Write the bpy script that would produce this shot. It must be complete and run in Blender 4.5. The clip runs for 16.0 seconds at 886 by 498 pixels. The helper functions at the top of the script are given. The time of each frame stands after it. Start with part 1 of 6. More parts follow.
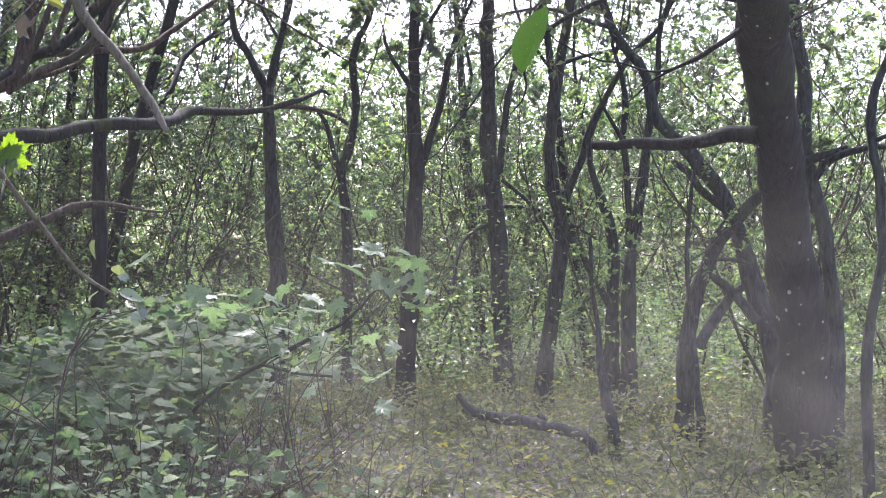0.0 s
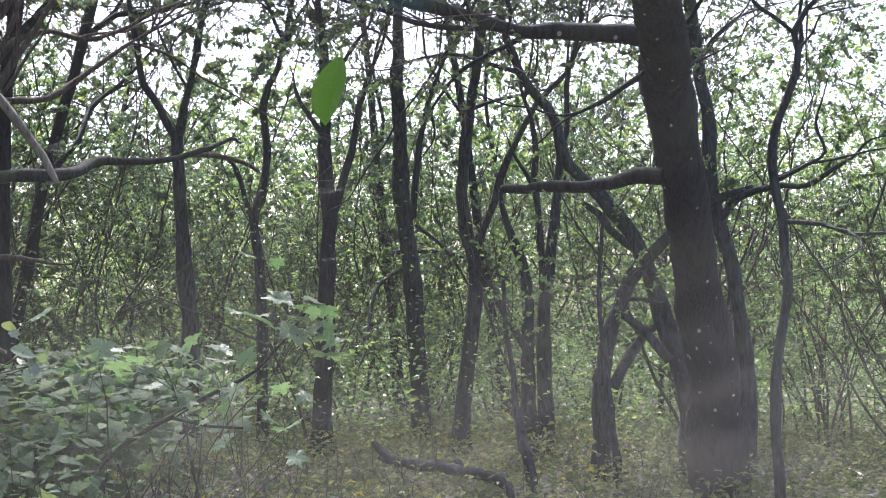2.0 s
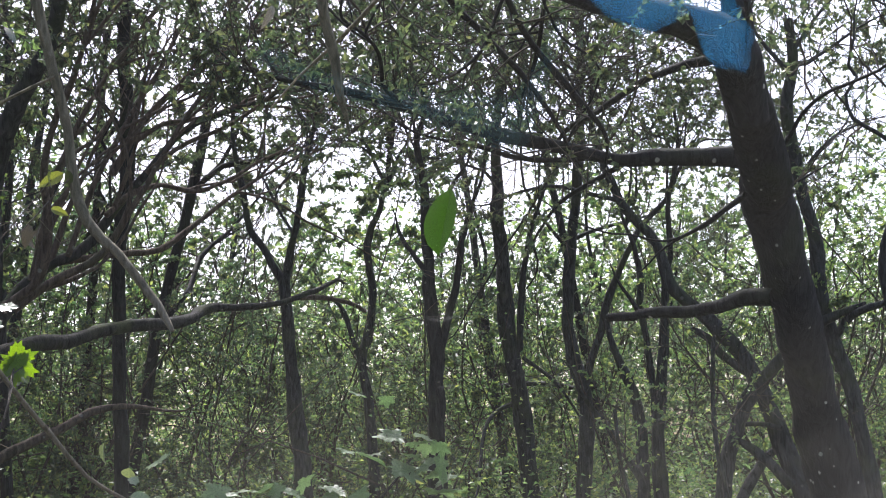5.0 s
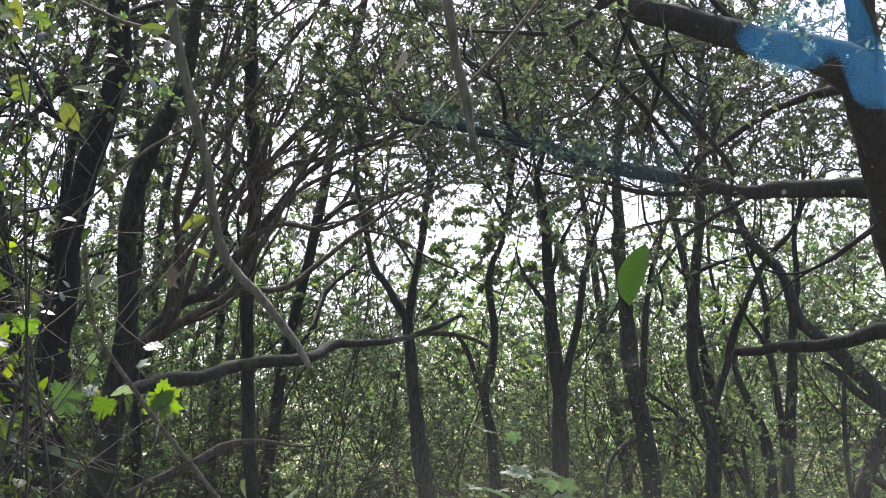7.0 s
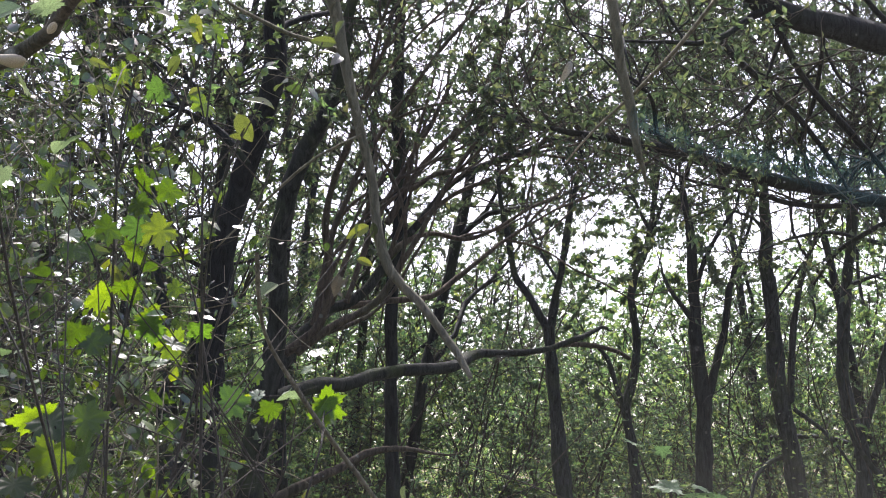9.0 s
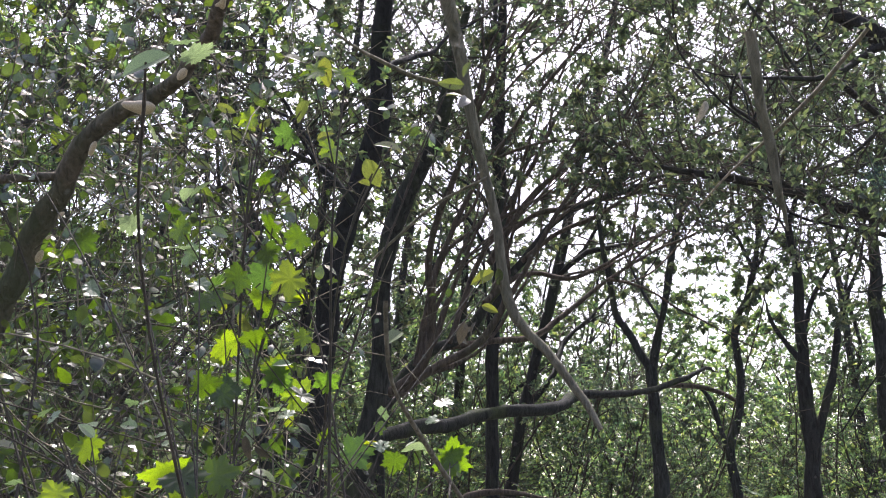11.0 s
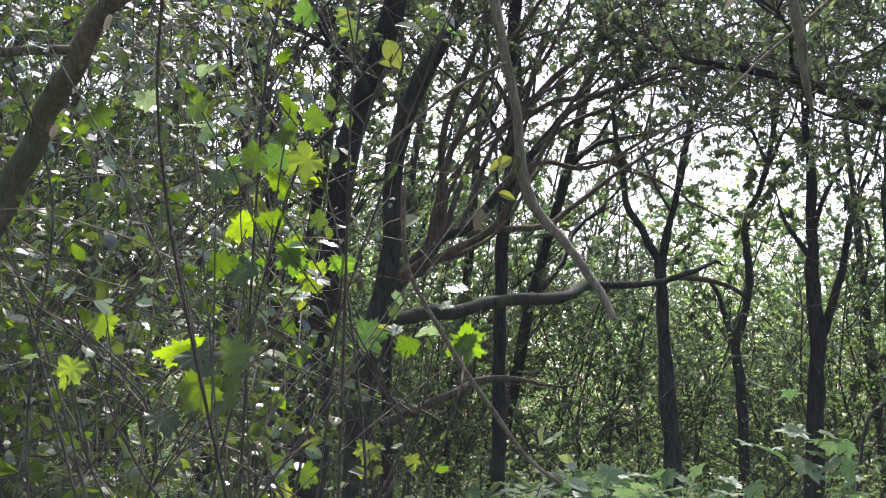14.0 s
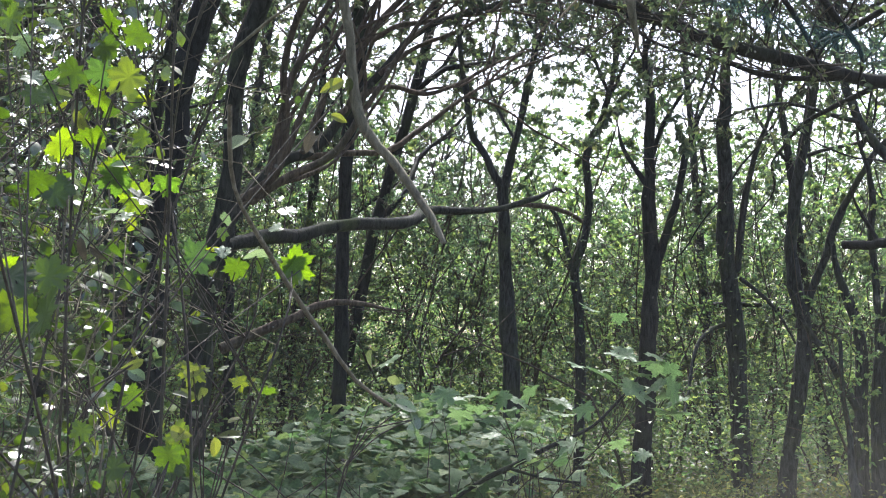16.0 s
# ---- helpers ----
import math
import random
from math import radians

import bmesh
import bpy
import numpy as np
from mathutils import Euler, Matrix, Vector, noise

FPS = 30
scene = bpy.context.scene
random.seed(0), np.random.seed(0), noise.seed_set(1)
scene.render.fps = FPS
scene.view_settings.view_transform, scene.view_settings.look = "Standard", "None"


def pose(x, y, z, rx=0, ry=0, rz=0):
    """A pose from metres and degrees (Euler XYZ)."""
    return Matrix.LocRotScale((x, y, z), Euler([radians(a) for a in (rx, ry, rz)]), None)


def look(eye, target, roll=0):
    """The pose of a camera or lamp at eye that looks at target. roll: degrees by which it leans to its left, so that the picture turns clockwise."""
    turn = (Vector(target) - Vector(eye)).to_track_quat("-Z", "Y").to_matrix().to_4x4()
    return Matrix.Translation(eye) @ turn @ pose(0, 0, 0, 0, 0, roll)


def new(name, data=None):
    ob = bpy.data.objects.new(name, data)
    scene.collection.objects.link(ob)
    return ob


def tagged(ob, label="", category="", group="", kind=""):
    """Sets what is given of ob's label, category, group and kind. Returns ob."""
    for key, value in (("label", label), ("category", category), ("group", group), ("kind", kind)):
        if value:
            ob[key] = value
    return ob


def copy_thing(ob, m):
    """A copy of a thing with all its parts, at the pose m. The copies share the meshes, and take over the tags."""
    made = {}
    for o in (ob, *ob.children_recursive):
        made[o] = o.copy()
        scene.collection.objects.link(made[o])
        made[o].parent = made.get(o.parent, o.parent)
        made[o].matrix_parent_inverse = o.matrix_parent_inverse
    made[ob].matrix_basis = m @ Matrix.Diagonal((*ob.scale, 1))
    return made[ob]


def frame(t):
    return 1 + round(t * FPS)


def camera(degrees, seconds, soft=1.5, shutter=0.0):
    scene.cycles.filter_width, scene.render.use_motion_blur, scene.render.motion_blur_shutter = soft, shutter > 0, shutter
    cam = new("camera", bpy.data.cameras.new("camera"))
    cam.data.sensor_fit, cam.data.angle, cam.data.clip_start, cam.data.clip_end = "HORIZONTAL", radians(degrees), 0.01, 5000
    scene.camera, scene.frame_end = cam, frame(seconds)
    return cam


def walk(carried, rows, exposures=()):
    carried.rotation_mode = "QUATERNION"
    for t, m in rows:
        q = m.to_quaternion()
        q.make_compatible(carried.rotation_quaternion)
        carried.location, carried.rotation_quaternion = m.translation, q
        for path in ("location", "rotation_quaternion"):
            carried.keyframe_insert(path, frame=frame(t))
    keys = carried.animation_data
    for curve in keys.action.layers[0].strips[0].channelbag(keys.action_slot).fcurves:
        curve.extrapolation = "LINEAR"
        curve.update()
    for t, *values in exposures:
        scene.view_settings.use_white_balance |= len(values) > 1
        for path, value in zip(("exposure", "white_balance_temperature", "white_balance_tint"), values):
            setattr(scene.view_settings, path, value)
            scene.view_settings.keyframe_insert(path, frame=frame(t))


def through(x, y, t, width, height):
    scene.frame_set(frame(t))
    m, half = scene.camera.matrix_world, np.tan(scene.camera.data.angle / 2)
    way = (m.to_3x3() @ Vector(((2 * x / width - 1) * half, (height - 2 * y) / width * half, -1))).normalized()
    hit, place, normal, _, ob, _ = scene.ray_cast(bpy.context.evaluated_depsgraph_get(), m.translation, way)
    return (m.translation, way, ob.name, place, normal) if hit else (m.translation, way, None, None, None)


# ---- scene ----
# ---------------------------------------------------------------- camera
cam = camera(38.28, 16.0, soft=1.0)
PATH = [
    (0, pose(0.000, 0.000, 1.300, 91.57, -0.86, -8.24)),
    (0.5, pose(0.014, 0.025, 1.303, 91.70, -0.61, -8.81)),
    (1, pose(0.021, 0.011, 1.303, 91.87, -0.35, -10.03)),
    (1.5, pose(0.035, 0.017, 1.310, 92.26, 0.14, -10.96)),
    (2, pose(0.047, 0.012, 1.306, 93.59, 0.52, -11.84)),
    (2.5, pose(0.048, -0.001, 1.307, 95.70, 1.28, -10.69)),
    (3, pose(0.045, -0.003, 1.305, 96.85, 1.66, -9.99)),
    (5.5, pose(0.039, -0.001, 1.300, 100.46, 2.72, -6.18)),
    (6, pose(0.031, -0.010, 1.299, 100.99, 2.67, -5.43)),
    (6.5, pose(0.020, -0.022, 1.299, 100.86, 2.23, -3.62)),
    (7, pose(0.006, -0.036, 1.303, 101.51, 2.18, -1.54)),
    (7.5, pose(-0.006, -0.031, 1.302, 101.92, 1.68, 0.05)),
    (8, pose(-0.021, -0.034, 1.303, 101.87, 1.33, 1.60)),
    (8.5, pose(-0.039, -0.039, 1.307, 101.75, 0.98, 3.21)),
    (9, pose(-0.054, -0.044, 1.304, 102.09, 0.35, 4.34)),
    (11.5, pose(-0.164, 0.037, 1.351, 103.81, -0.60, 9.84)),
    (12, pose(-0.171, 0.030, 1.349, 103.62, -1.00, 11.29)),
    (12.5, pose(-0.176, 0.028, 1.346, 102.47, -1.35, 11.69)),
    (13, pose(-0.180, 0.030, 1.347, 101.58, -1.94, 10.88)),
    (13.5, pose(-0.176, 0.047, 1.348, 100.14, -2.09, 9.43)),
    (14, pose(-0.171, 0.055, 1.347, 98.67, -1.96, 8.45)),
    (14.5, pose(-0.165, 0.062, 1.347, 97.84, -1.90, 7.35)),
    (15, pose(-0.152, 0.049, 1.345, 97.35, -1.72, 5.00)),
    (15.5, pose(-0.140, 0.051, 1.345, 96.48, -1.69, 3.37)),
    (16, pose(-0.128, 0.056, 1.343, 95.54, -1.79, 1.62)),
]

walk(cam, PATH, [(0, 2.24, 5900, 33), (1.5, 2.04, 5900, 30), (3, 1.66, 5900, 24), (5.5, 1.46, 6150, 22), (9, 1.53, 6200, 23), (12.5, 1.66, 6300, 25), (16, 1.95, 6050, 17)])

# ---------------------------------------------------------------- light
SUN_AZ, SUN_EL = radians(-4), radians(56)      # towards +y, high behind the wood
world = bpy.data.worlds.new("overcast")
scene.world = world
world.use_nodes = True
wn, wl = world.node_tree.nodes, world.node_tree.links
wn.clear()
sky = wn.new("ShaderNodeTexSky")
sky.sky_type, sky.sun_disc = "NISHITA", False
sky.sun_elevation, sky.sun_rotation = SUN_EL, SUN_AZ
sky.air_density, sky.dust_density, sky.ozone_density = 1.0, 5.0, 1.0
back = wn.new("ShaderNodeBackground")
back.inputs["Strength"].default_value = 0.15
wout = wn.new("ShaderNodeOutputWorld")
wl.new(sky.outputs[0], back.inputs["Color"])
wl.new(back.outputs[0], wout.inputs["Surface"])
sun = new("sun", bpy.data.lights.new("sun", "SUN"))
sun.data.energy, sun.data.angle, sun.data.color = 5.0, radians(4), (1.0, 0.96, 0.88)
sun_way = Vector((math.sin(SUN_AZ) * math.cos(SUN_EL), math.cos(SUN_AZ) * math.cos(SUN_EL), math.sin(SUN_EL)))
sun.matrix_world = look(sun_way * 60, (0, 0, 0))

# ---------------------------------------------------------------- materials
def material(name):
    m = bpy.data.materials.new(name)
    m.use_nodes = True
    m.node_tree.nodes.clear()
    return m, m.node_tree.nodes, m.node_tree.links


def ramp(nodes, stops):
    r = nodes.new("ShaderNodeValToRGB")
    while len(r.color_ramp.elements) < len(stops):
        r.color_ramp.elements.new(0.5)
    for e, (at, c) in zip(r.color_ramp.elements, stops):
        e.position, e.color = at, (*c, 1)
    return r


def leaf_material(name, stops, through=0.45, rough=0.42, glow=1.6, spec=0.5, shift=0.486):
    """A leaf: a glossy face, and light coming through it, each leaf in its own shade."""
    m, n, l = material(name)
    geo = n.new("ShaderNodeNewGeometry")
    info = n.new("ShaderNodeObjectInfo")
    add = n.new("ShaderNodeMath")
    add.operation = "ADD"
    l.new(geo.outputs["Random Per Island"], add.inputs[0])
    l.new(info.outputs["Random"], add.inputs[1])
    wrap = n.new("ShaderNodeMath")
    wrap.operation = "FRACT"
    l.new(add.outputs[0], wrap.inputs[0])
    col = ramp(n, stops)
    l.new(wrap.outputs[0], col.inputs[0])
    tex = n.new("ShaderNodeTexNoise")
    tex.inputs["Scale"].default_value, tex.inputs["Detail"].default_value = 60, 3
    coord = n.new("ShaderNodeTexCoord")
    l.new(coord.outputs["Object"], tex.inputs["Vector"])
    mott = ramp(n, [(0.3, (0.7, 0.7, 0.7)), (0.7, (1.2, 1.2, 1.2))])
    l.new(tex.outputs["Fac"], mott.inputs[0])
    mul = n.new("ShaderNodeMix")
    mul.data_type, mul.blend_type = "RGBA", "MULTIPLY"
    mul.inputs["Factor"].default_value = 1
    l.new(col.outputs[0], mul.inputs["A"])
    l.new(mott.outputs[0], mul.inputs["B"])
    face = n.new("ShaderNodeBsdfPrincipled")
    face.inputs["Roughness"].default_value = rough
    face.inputs["Specular IOR Level"].default_value = spec
    l.new(mul.outputs["Result"], face.inputs["Base Color"])
    hue = n.new("ShaderNodeHueSaturation")
    hue.inputs["Hue"].default_value, hue.inputs["Saturation"].default_value, hue.inputs["Value"].default_value = shift, 1.25, glow
    l.new(mul.outputs["Result"], hue.inputs["Color"])
    trans = n.new("ShaderNodeBsdfTranslucent")
    l.new(hue.outputs[0], trans.inputs["Color"])
    mix = n.new("ShaderNodeMixShader")
    mix.inputs[0].default_value = through
    l.new(face.outputs[0], mix.inputs[1])
    l.new(trans.outputs[0], mix.inputs[2])
    out = n.new("ShaderNodeOutputMaterial")
    l.new(mix.outputs[0], out.inputs["Surface"])
    return m


def bark_material(name, dark, light, moss=0.0, spots=0.0, scale=1.0, relief=0.012, edge=(0.32, 0.72)):
    """Furrowed bark with moss patches and pale lichen specks."""
    m, n, l = material(name)
    coord = n.new("ShaderNodeTexCoord")
    stretch = n.new("ShaderNodeMapping")
    stretch.inputs["Scale"].default_value = (1, 1, 0.22)
    l.new(coord.outputs["Object"], stretch.inputs["Vector"])
    rid = n.new("ShaderNodeTexNoise")
    rid.inputs["Scale"].default_value, rid.inputs["Detail"].default_value, rid.inputs["Distortion"].default_value = 34 * scale, 6, 0.8
    l.new(stretch.outputs[0], rid.inputs["Vector"])
    col = ramp(n, [(edge[0], dark), (edge[1], light)])
    l.new(rid.outputs["Fac"], col.inputs[0])
    big = n.new("ShaderNodeTexNoise")
    big.inputs["Scale"].default_value, big.inputs["Detail"].default_value = 3.0, 5
    l.new(coord.outputs["Object"], big.inputs["Vector"])
    mask = ramp(n, [(0.5, (0, 0, 0)), (0.66, (moss, moss, moss))])
    l.new(big.outputs["Fac"], mask.inputs[0])
    mossy = n.new("ShaderNodeMix")
    mossy.data_type = "RGBA"
    mossy.inputs["B"].default_value = (0.045, 0.06, 0.022, 1)
    l.new(mask.outputs[0], mossy.inputs["Factor"])
    l.new(col.outputs[0], mossy.inputs["A"])
    vor = n.new("ShaderNodeTexVoronoi")
    vor.inputs["Scale"].default_value = 11
    l.new(coord.outputs["Object"], vor.inputs["Vector"])
    size = n.new("ShaderNodeMath")           # specks from pinheads to coins, thinning out in places
    size.operation = "MULTIPLY_ADD"
    size.inputs[1].default_value, size.inputs[2].default_value = 0.22, 0.0
    tone = n.new("ShaderNodeSeparateColor")
    l.new(vor.outputs["Color"], tone.inputs[0])
    l.new(tone.outputs[0], size.inputs[0])
    rough_edge = n.new("ShaderNodeMath")
    rough_edge.operation = "MULTIPLY_ADD"
    rough_edge.inputs[1].default_value = 0.16
    l.new(rid.outputs["Fac"], rough_edge.inputs[0])
    l.new(vor.outputs["Distance"], rough_edge.inputs[2])
    near = n.new("ShaderNodeMath")
    near.operation = "SUBTRACT"
    l.new(rough_edge.outputs[0], near.inputs[0])
    l.new(size.outputs[0], near.inputs[1])
    vmask = ramp(n, [(0.0, (spots, spots, spots)), (0.06, (0, 0, 0))])
    l.new(near.outputs[0], vmask.inputs[0])
    lich = n.new("ShaderNodeMix")
    lich.data_type = "RGBA"
    lich.inputs["B"].default_value = (0.34, 0.36, 0.31, 1)
    l.new(vmask.outputs[0], lich.inputs["Factor"])
    l.new(mossy.outputs["Result"], lich.inputs["A"])
    bump = n.new("ShaderNodeBump")
    bump.inputs["Strength"].default_value, bump.inputs["Distance"].default_value = 0.9, relief
    l.new(rid.outputs["Fac"], bump.inputs["Height"])
    b = n.new("ShaderNodeBsdfPrincipled")
    b.inputs["Roughness"].default_value, b.inputs["Specular IOR Level"].default_value = 0.9, 0.15
    l.new(lich.outputs["Result"], b.inputs["Base Color"])
    l.new(bump.outputs[0], b.inputs["Normal"])
    out = n.new("ShaderNodeOutputMaterial")
    l.new(b.outputs[0], out.inputs["Surface"])
    return m


def soil_material():
    m, n, l = material("leaf_litter_soil")
    coord = n.new("ShaderNodeTexCoord")
    fine = n.new("ShaderNodeTexVoronoi")
    fine.inputs["Scale"].default_value = 22
    l.new(coord.outputs["Object"], fine.inputs["Vector"])
    col = ramp(n, [(0.0, (0.03, 0.026, 0.018)), (0.45, (0.06, 0.052, 0.035)), (0.8, (0.1, 0.088, 0.06)), (1.0, (0.16, 0.142, 0.1))])
    l.new(fine.outputs["Color"], col.inputs[0])
    big = n.new("ShaderNodeTexNoise")
    big.inputs["Scale"].default_value, big.inputs["Detail"].default_value = 0.9, 6
    l.new(coord.outputs["Object"], big.inputs["Vector"])
    mask = ramp(n, [(0.42, (0, 0, 0)), (0.62, (0.85, 0.85, 0.85))])
    l.new(big.outputs["Fac"], mask.inputs[0])
    green = n.new("ShaderNodeMix")
    green.data_type = "RGBA"
    green.inputs["B"].default_value = (0.045, 0.06, 0.022, 1)
    l.new(mask.outputs[0], green.inputs["Factor"])
    l.new(col.outputs[0], green.inputs["A"])
    bump = n.new("ShaderNodeBump")
    bump.inputs["Strength"].default_value, bump.inputs["Distance"].default_value = 0.8, 0.03
    l.new(fine.outputs["Distance"], bump.inputs["Height"])
    b = n.new("ShaderNodeBsdfPrincipled")
    b.inputs["Roughness"].default_value = 0.9
    l.new(green.outputs["Result"], b.inputs["Base Color"])
    l.new(bump.outputs[0], b.inputs["Normal"])
    out = n.new("ShaderNodeOutputMaterial")
    l.new(b.outputs[0], out.inputs["Surface"])
    return m


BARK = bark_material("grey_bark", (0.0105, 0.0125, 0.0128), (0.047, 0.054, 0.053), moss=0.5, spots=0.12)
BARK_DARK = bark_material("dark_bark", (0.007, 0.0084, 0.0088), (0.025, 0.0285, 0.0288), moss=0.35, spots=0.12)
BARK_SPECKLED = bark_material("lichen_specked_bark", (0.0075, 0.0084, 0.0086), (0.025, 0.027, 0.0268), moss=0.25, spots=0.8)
BARK_BLACK = bark_material("near_black_bark", (0.0048, 0.0056, 0.0062), (0.017, 0.0195, 0.0205), moss=0.35, spots=0.1)
BARK_BROWN = bark_material("brown_bark", (0.034, 0.026, 0.019), (0.13, 0.098, 0.07), moss=0.3, spots=0.3)
BARK_MOSSY = bark_material("mossy_bark", (0.03, 0.024, 0.017), (0.17, 0.138, 0.1), moss=0.75, spots=0.4, scale=2.0, relief=0.025, edge=(0.3, 0.72))
BARK_TAN = bark_material("tan_bark", (0.075, 0.066, 0.044), (0.22, 0.192, 0.135), moss=0.35, spots=0.1, scale=2)
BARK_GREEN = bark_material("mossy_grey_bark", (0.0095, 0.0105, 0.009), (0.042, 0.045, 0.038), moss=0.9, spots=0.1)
BARK_CANE = bark_material("dry_cane", (0.04, 0.034, 0.024), (0.13, 0.112, 0.082), scale=2)
BARK_TWIG = bark_material("twig_bark", (0.024, 0.021, 0.017), (0.08, 0.069, 0.053), moss=0.25, scale=2)
LEAF_CANOPY = leaf_material("canopy_leaf", [(0.0, (0.022, 0.038, 0.02)), (0.5, (0.048, 0.07, 0.036)), (0.85, (0.082, 0.11, 0.052)), (1.0, (0.115, 0.125, 0.058))], through=0.47, glow=1.9)
LEAF_UNDER = leaf_material("understorey_leaf", [(0.0, (0.028, 0.052, 0.026)), (0.45, (0.056, 0.094, 0.04)), (0.8, (0.096, 0.14, 0.056)), (1.0, (0.13, 0.158, 0.06))], through=0.54, glow=2.45)
LEAF_BUSH = leaf_material("bush_leaf", [(0.0, (0.026, 0.048, 0.03)), (0.5, (0.047, 0.076, 0.043)), (0.85, (0.078, 0.112, 0.057)), (1.0, (0.12, 0.145, 0.065))], through=0.5, glow=2.1, rough=0.35)
LEAF_HERB = leaf_material("herb_leaf", [(0.0, (0.045, 0.062, 0.03)), (0.5, (0.08, 0.1, 0.045)), (0.85, (0.115, 0.13, 0.06)), (1.0, (0.16, 0.155, 0.08))], through=0.4, glow=2.0, rough=0.75, spec=0.1)
LEAF_MAPLE = leaf_material("maple_leaf", [(0.0, (0.025, 0.05, 0.016)), (0.35, (0.045, 0.09, 0.02)), (0.5, (0.09, 0.155, 0.024)), (1.0, (0.13, 0.19, 0.03))], through=0.55, shift=0.482, glow=2.2, rough=0.3)
# Darker leaf copy with the thicket's shade put into its colour.
LEAF_SHADE = leaf_material("shaded_glossy_leaf", [(0.0, (0.018, 0.032, 0.011)), (0.55, (0.036, 0.058, 0.017)), (0.93, (0.056, 0.084, 0.022)), (1.0, (0.11, 0.14, 0.03))], through=0.32, glow=2.0, rough=0.2, spec=1.0)
# The maple leaf again, darkened: shade among the low leaves is in its colour.
LEAF_MAPLE_SHADE = leaf_material("shaded_maple_leaf", [(0.0, (0.022, 0.042, 0.01)), (0.55, (0.042, 0.076, 0.015)), (0.9, (0.062, 0.105, 0.02)), (1.0, (0.115, 0.155, 0.026))], through=0.5, glow=2.0)
LEAF_BRAMBLE = leaf_material("bramble_leaf", [(0.0, (0.045, 0.085, 0.04)), (0.6, (0.08, 0.132, 0.06)), (1.0, (0.135, 0.175, 0.075))], through=0.4, rough=0.65, glow=1.9, spec=0.15)
LEAF_DEAD = leaf_material("fallen_leaf", [(0.0, (0.06, 0.054, 0.038)), (0.5, (0.1, 0.092, 0.066)), (0.8, (0.18, 0.172, 0.135)), (1.0, (0.26, 0.25, 0.19))], through=0.15, glow=1.0, rough=0.4)
LEAF_YELLOW = leaf_material("yellowing_leaf", [(0.0, (0.1, 0.12, 0.025)), (0.6, (0.2, 0.2, 0.04)), (1.0, (0.23, 0.22, 0.05))], through=0.45)
SOIL = soil_material()

# ---------------------------------------------------------------- mesh helpers
rng = np.random.default_rng(7)


def part(name, me, mat, parent=None, label="", kind=""):
    ob = new(name, me)
    if mat and not me.materials:
        me.materials.append(mat)
    ob.parent = parent
    return tagged(ob, label=label, kind=kind)


def thing(name, label, category, at=(0, 0, 0), group="", kind=""):
    ob = new(name)
    ob.empty_display_size = 0.2
    ob.location = at
    return tagged(ob, label=label, category=category, group=group, kind=kind)


def unit(v):
    return v / (np.linalg.norm(v, axis=-1, keepdims=True) + 1e-9)


def smooth_line(points, step=0.1):
    """Catmull-Rom through points of x, y, z, radius."""
    p = np.array(points, float)
    ext = np.vstack([2 * p[0] - p[1], p, 2 * p[-1] - p[-2]])
    out = []
    for i in range(1, len(ext) - 2):
        a, b, c, d = ext[i - 1:i + 3]
        n = max(2, int(np.linalg.norm((c - b)[:3]) / step) + 1)
        t = np.linspace(0, 1, n, endpoint=False)[:, None]
        out.append(0.5 * (2 * b + (c - a) * t + (2 * a - 5 * b + 4 * c - d) * t**2 + (3 * b - a - 3 * c + d) * t**3))
    line = np.vstack([*out, p[-1:]])
    line[:, 3] = np.maximum(line[:, 3], 0.0015)
    return line


def tube(line, sides, knobs=0.0, gen=rng):
    """Rings along a line of x, y, z, radius: vertices, quads."""
    c, r = line[:, :3], line[:, 3]
    tan = unit(np.gradient(c, axis=0))
    ref = np.array([0.13, 0.97, 0.2]) if abs(tan[:, 2]).mean() > 0.5 else np.array([0.1, 0.2, 0.97])
    u = unit(np.cross(tan, ref))
    v = np.cross(tan, u)
    ang = np.linspace(0, 2 * np.pi, sides, endpoint=False)
    rad = r[:, None] * np.ones(sides)
    if knobs:
        wob = gen.normal(0, 1, (len(r), sides))
        for _ in range(2):
            wob = (wob + np.roll(wob, 1, 0) + np.roll(wob, -1, 0) + np.roll(wob, 1, 1)) / 2.6
        rad *= 1 + knobs * wob.clip(-2, 2)
    ring = c[:, None] + rad[..., None] * (np.cos(ang)[None, :, None] * u[:, None] + np.sin(ang)[None, :, None] * v[:, None])
    verts = ring.reshape(-1, 3)
    i = np.arange(len(r) - 1)[:, None] * sides
    j, k = np.arange(sides)[None], (np.arange(sides)[None] + 1) % sides
    quads = np.stack([i + j, i + k, i + sides + k, i + sides + j], -1).reshape(-1, 4)
    return verts, quads


def mesh_of(name, verts, faces, smooth=True):
    """A mesh from an array of vertices and one of faces with alike corner counts."""
    verts, faces = np.asarray(verts, np.float32), np.asarray(faces, np.int32)
    me = bpy.data.meshes.new(name)
    me.vertices.add(len(verts))
    me.vertices.foreach_set("co", verts.ravel())
    me.loops.add(faces.size)
    me.loops.foreach_set("vertex_index", faces.ravel())
    me.polygons.add(len(faces))
    me.polygons.foreach_set("loop_start", np.arange(0, faces.size, faces.shape[1], dtype=np.int32))
    me.polygons.foreach_set("use_smooth", np.full(len(faces), smooth))
    me.update(calc_edges=True)
    return me


def joined(pieces):
    vs, fs, n = [], [], 0
    for v, f in pieces:
        vs.append(v)
        fs.append(f + n)
        n += len(v)
    return np.vstack(vs), np.vstack(fs)


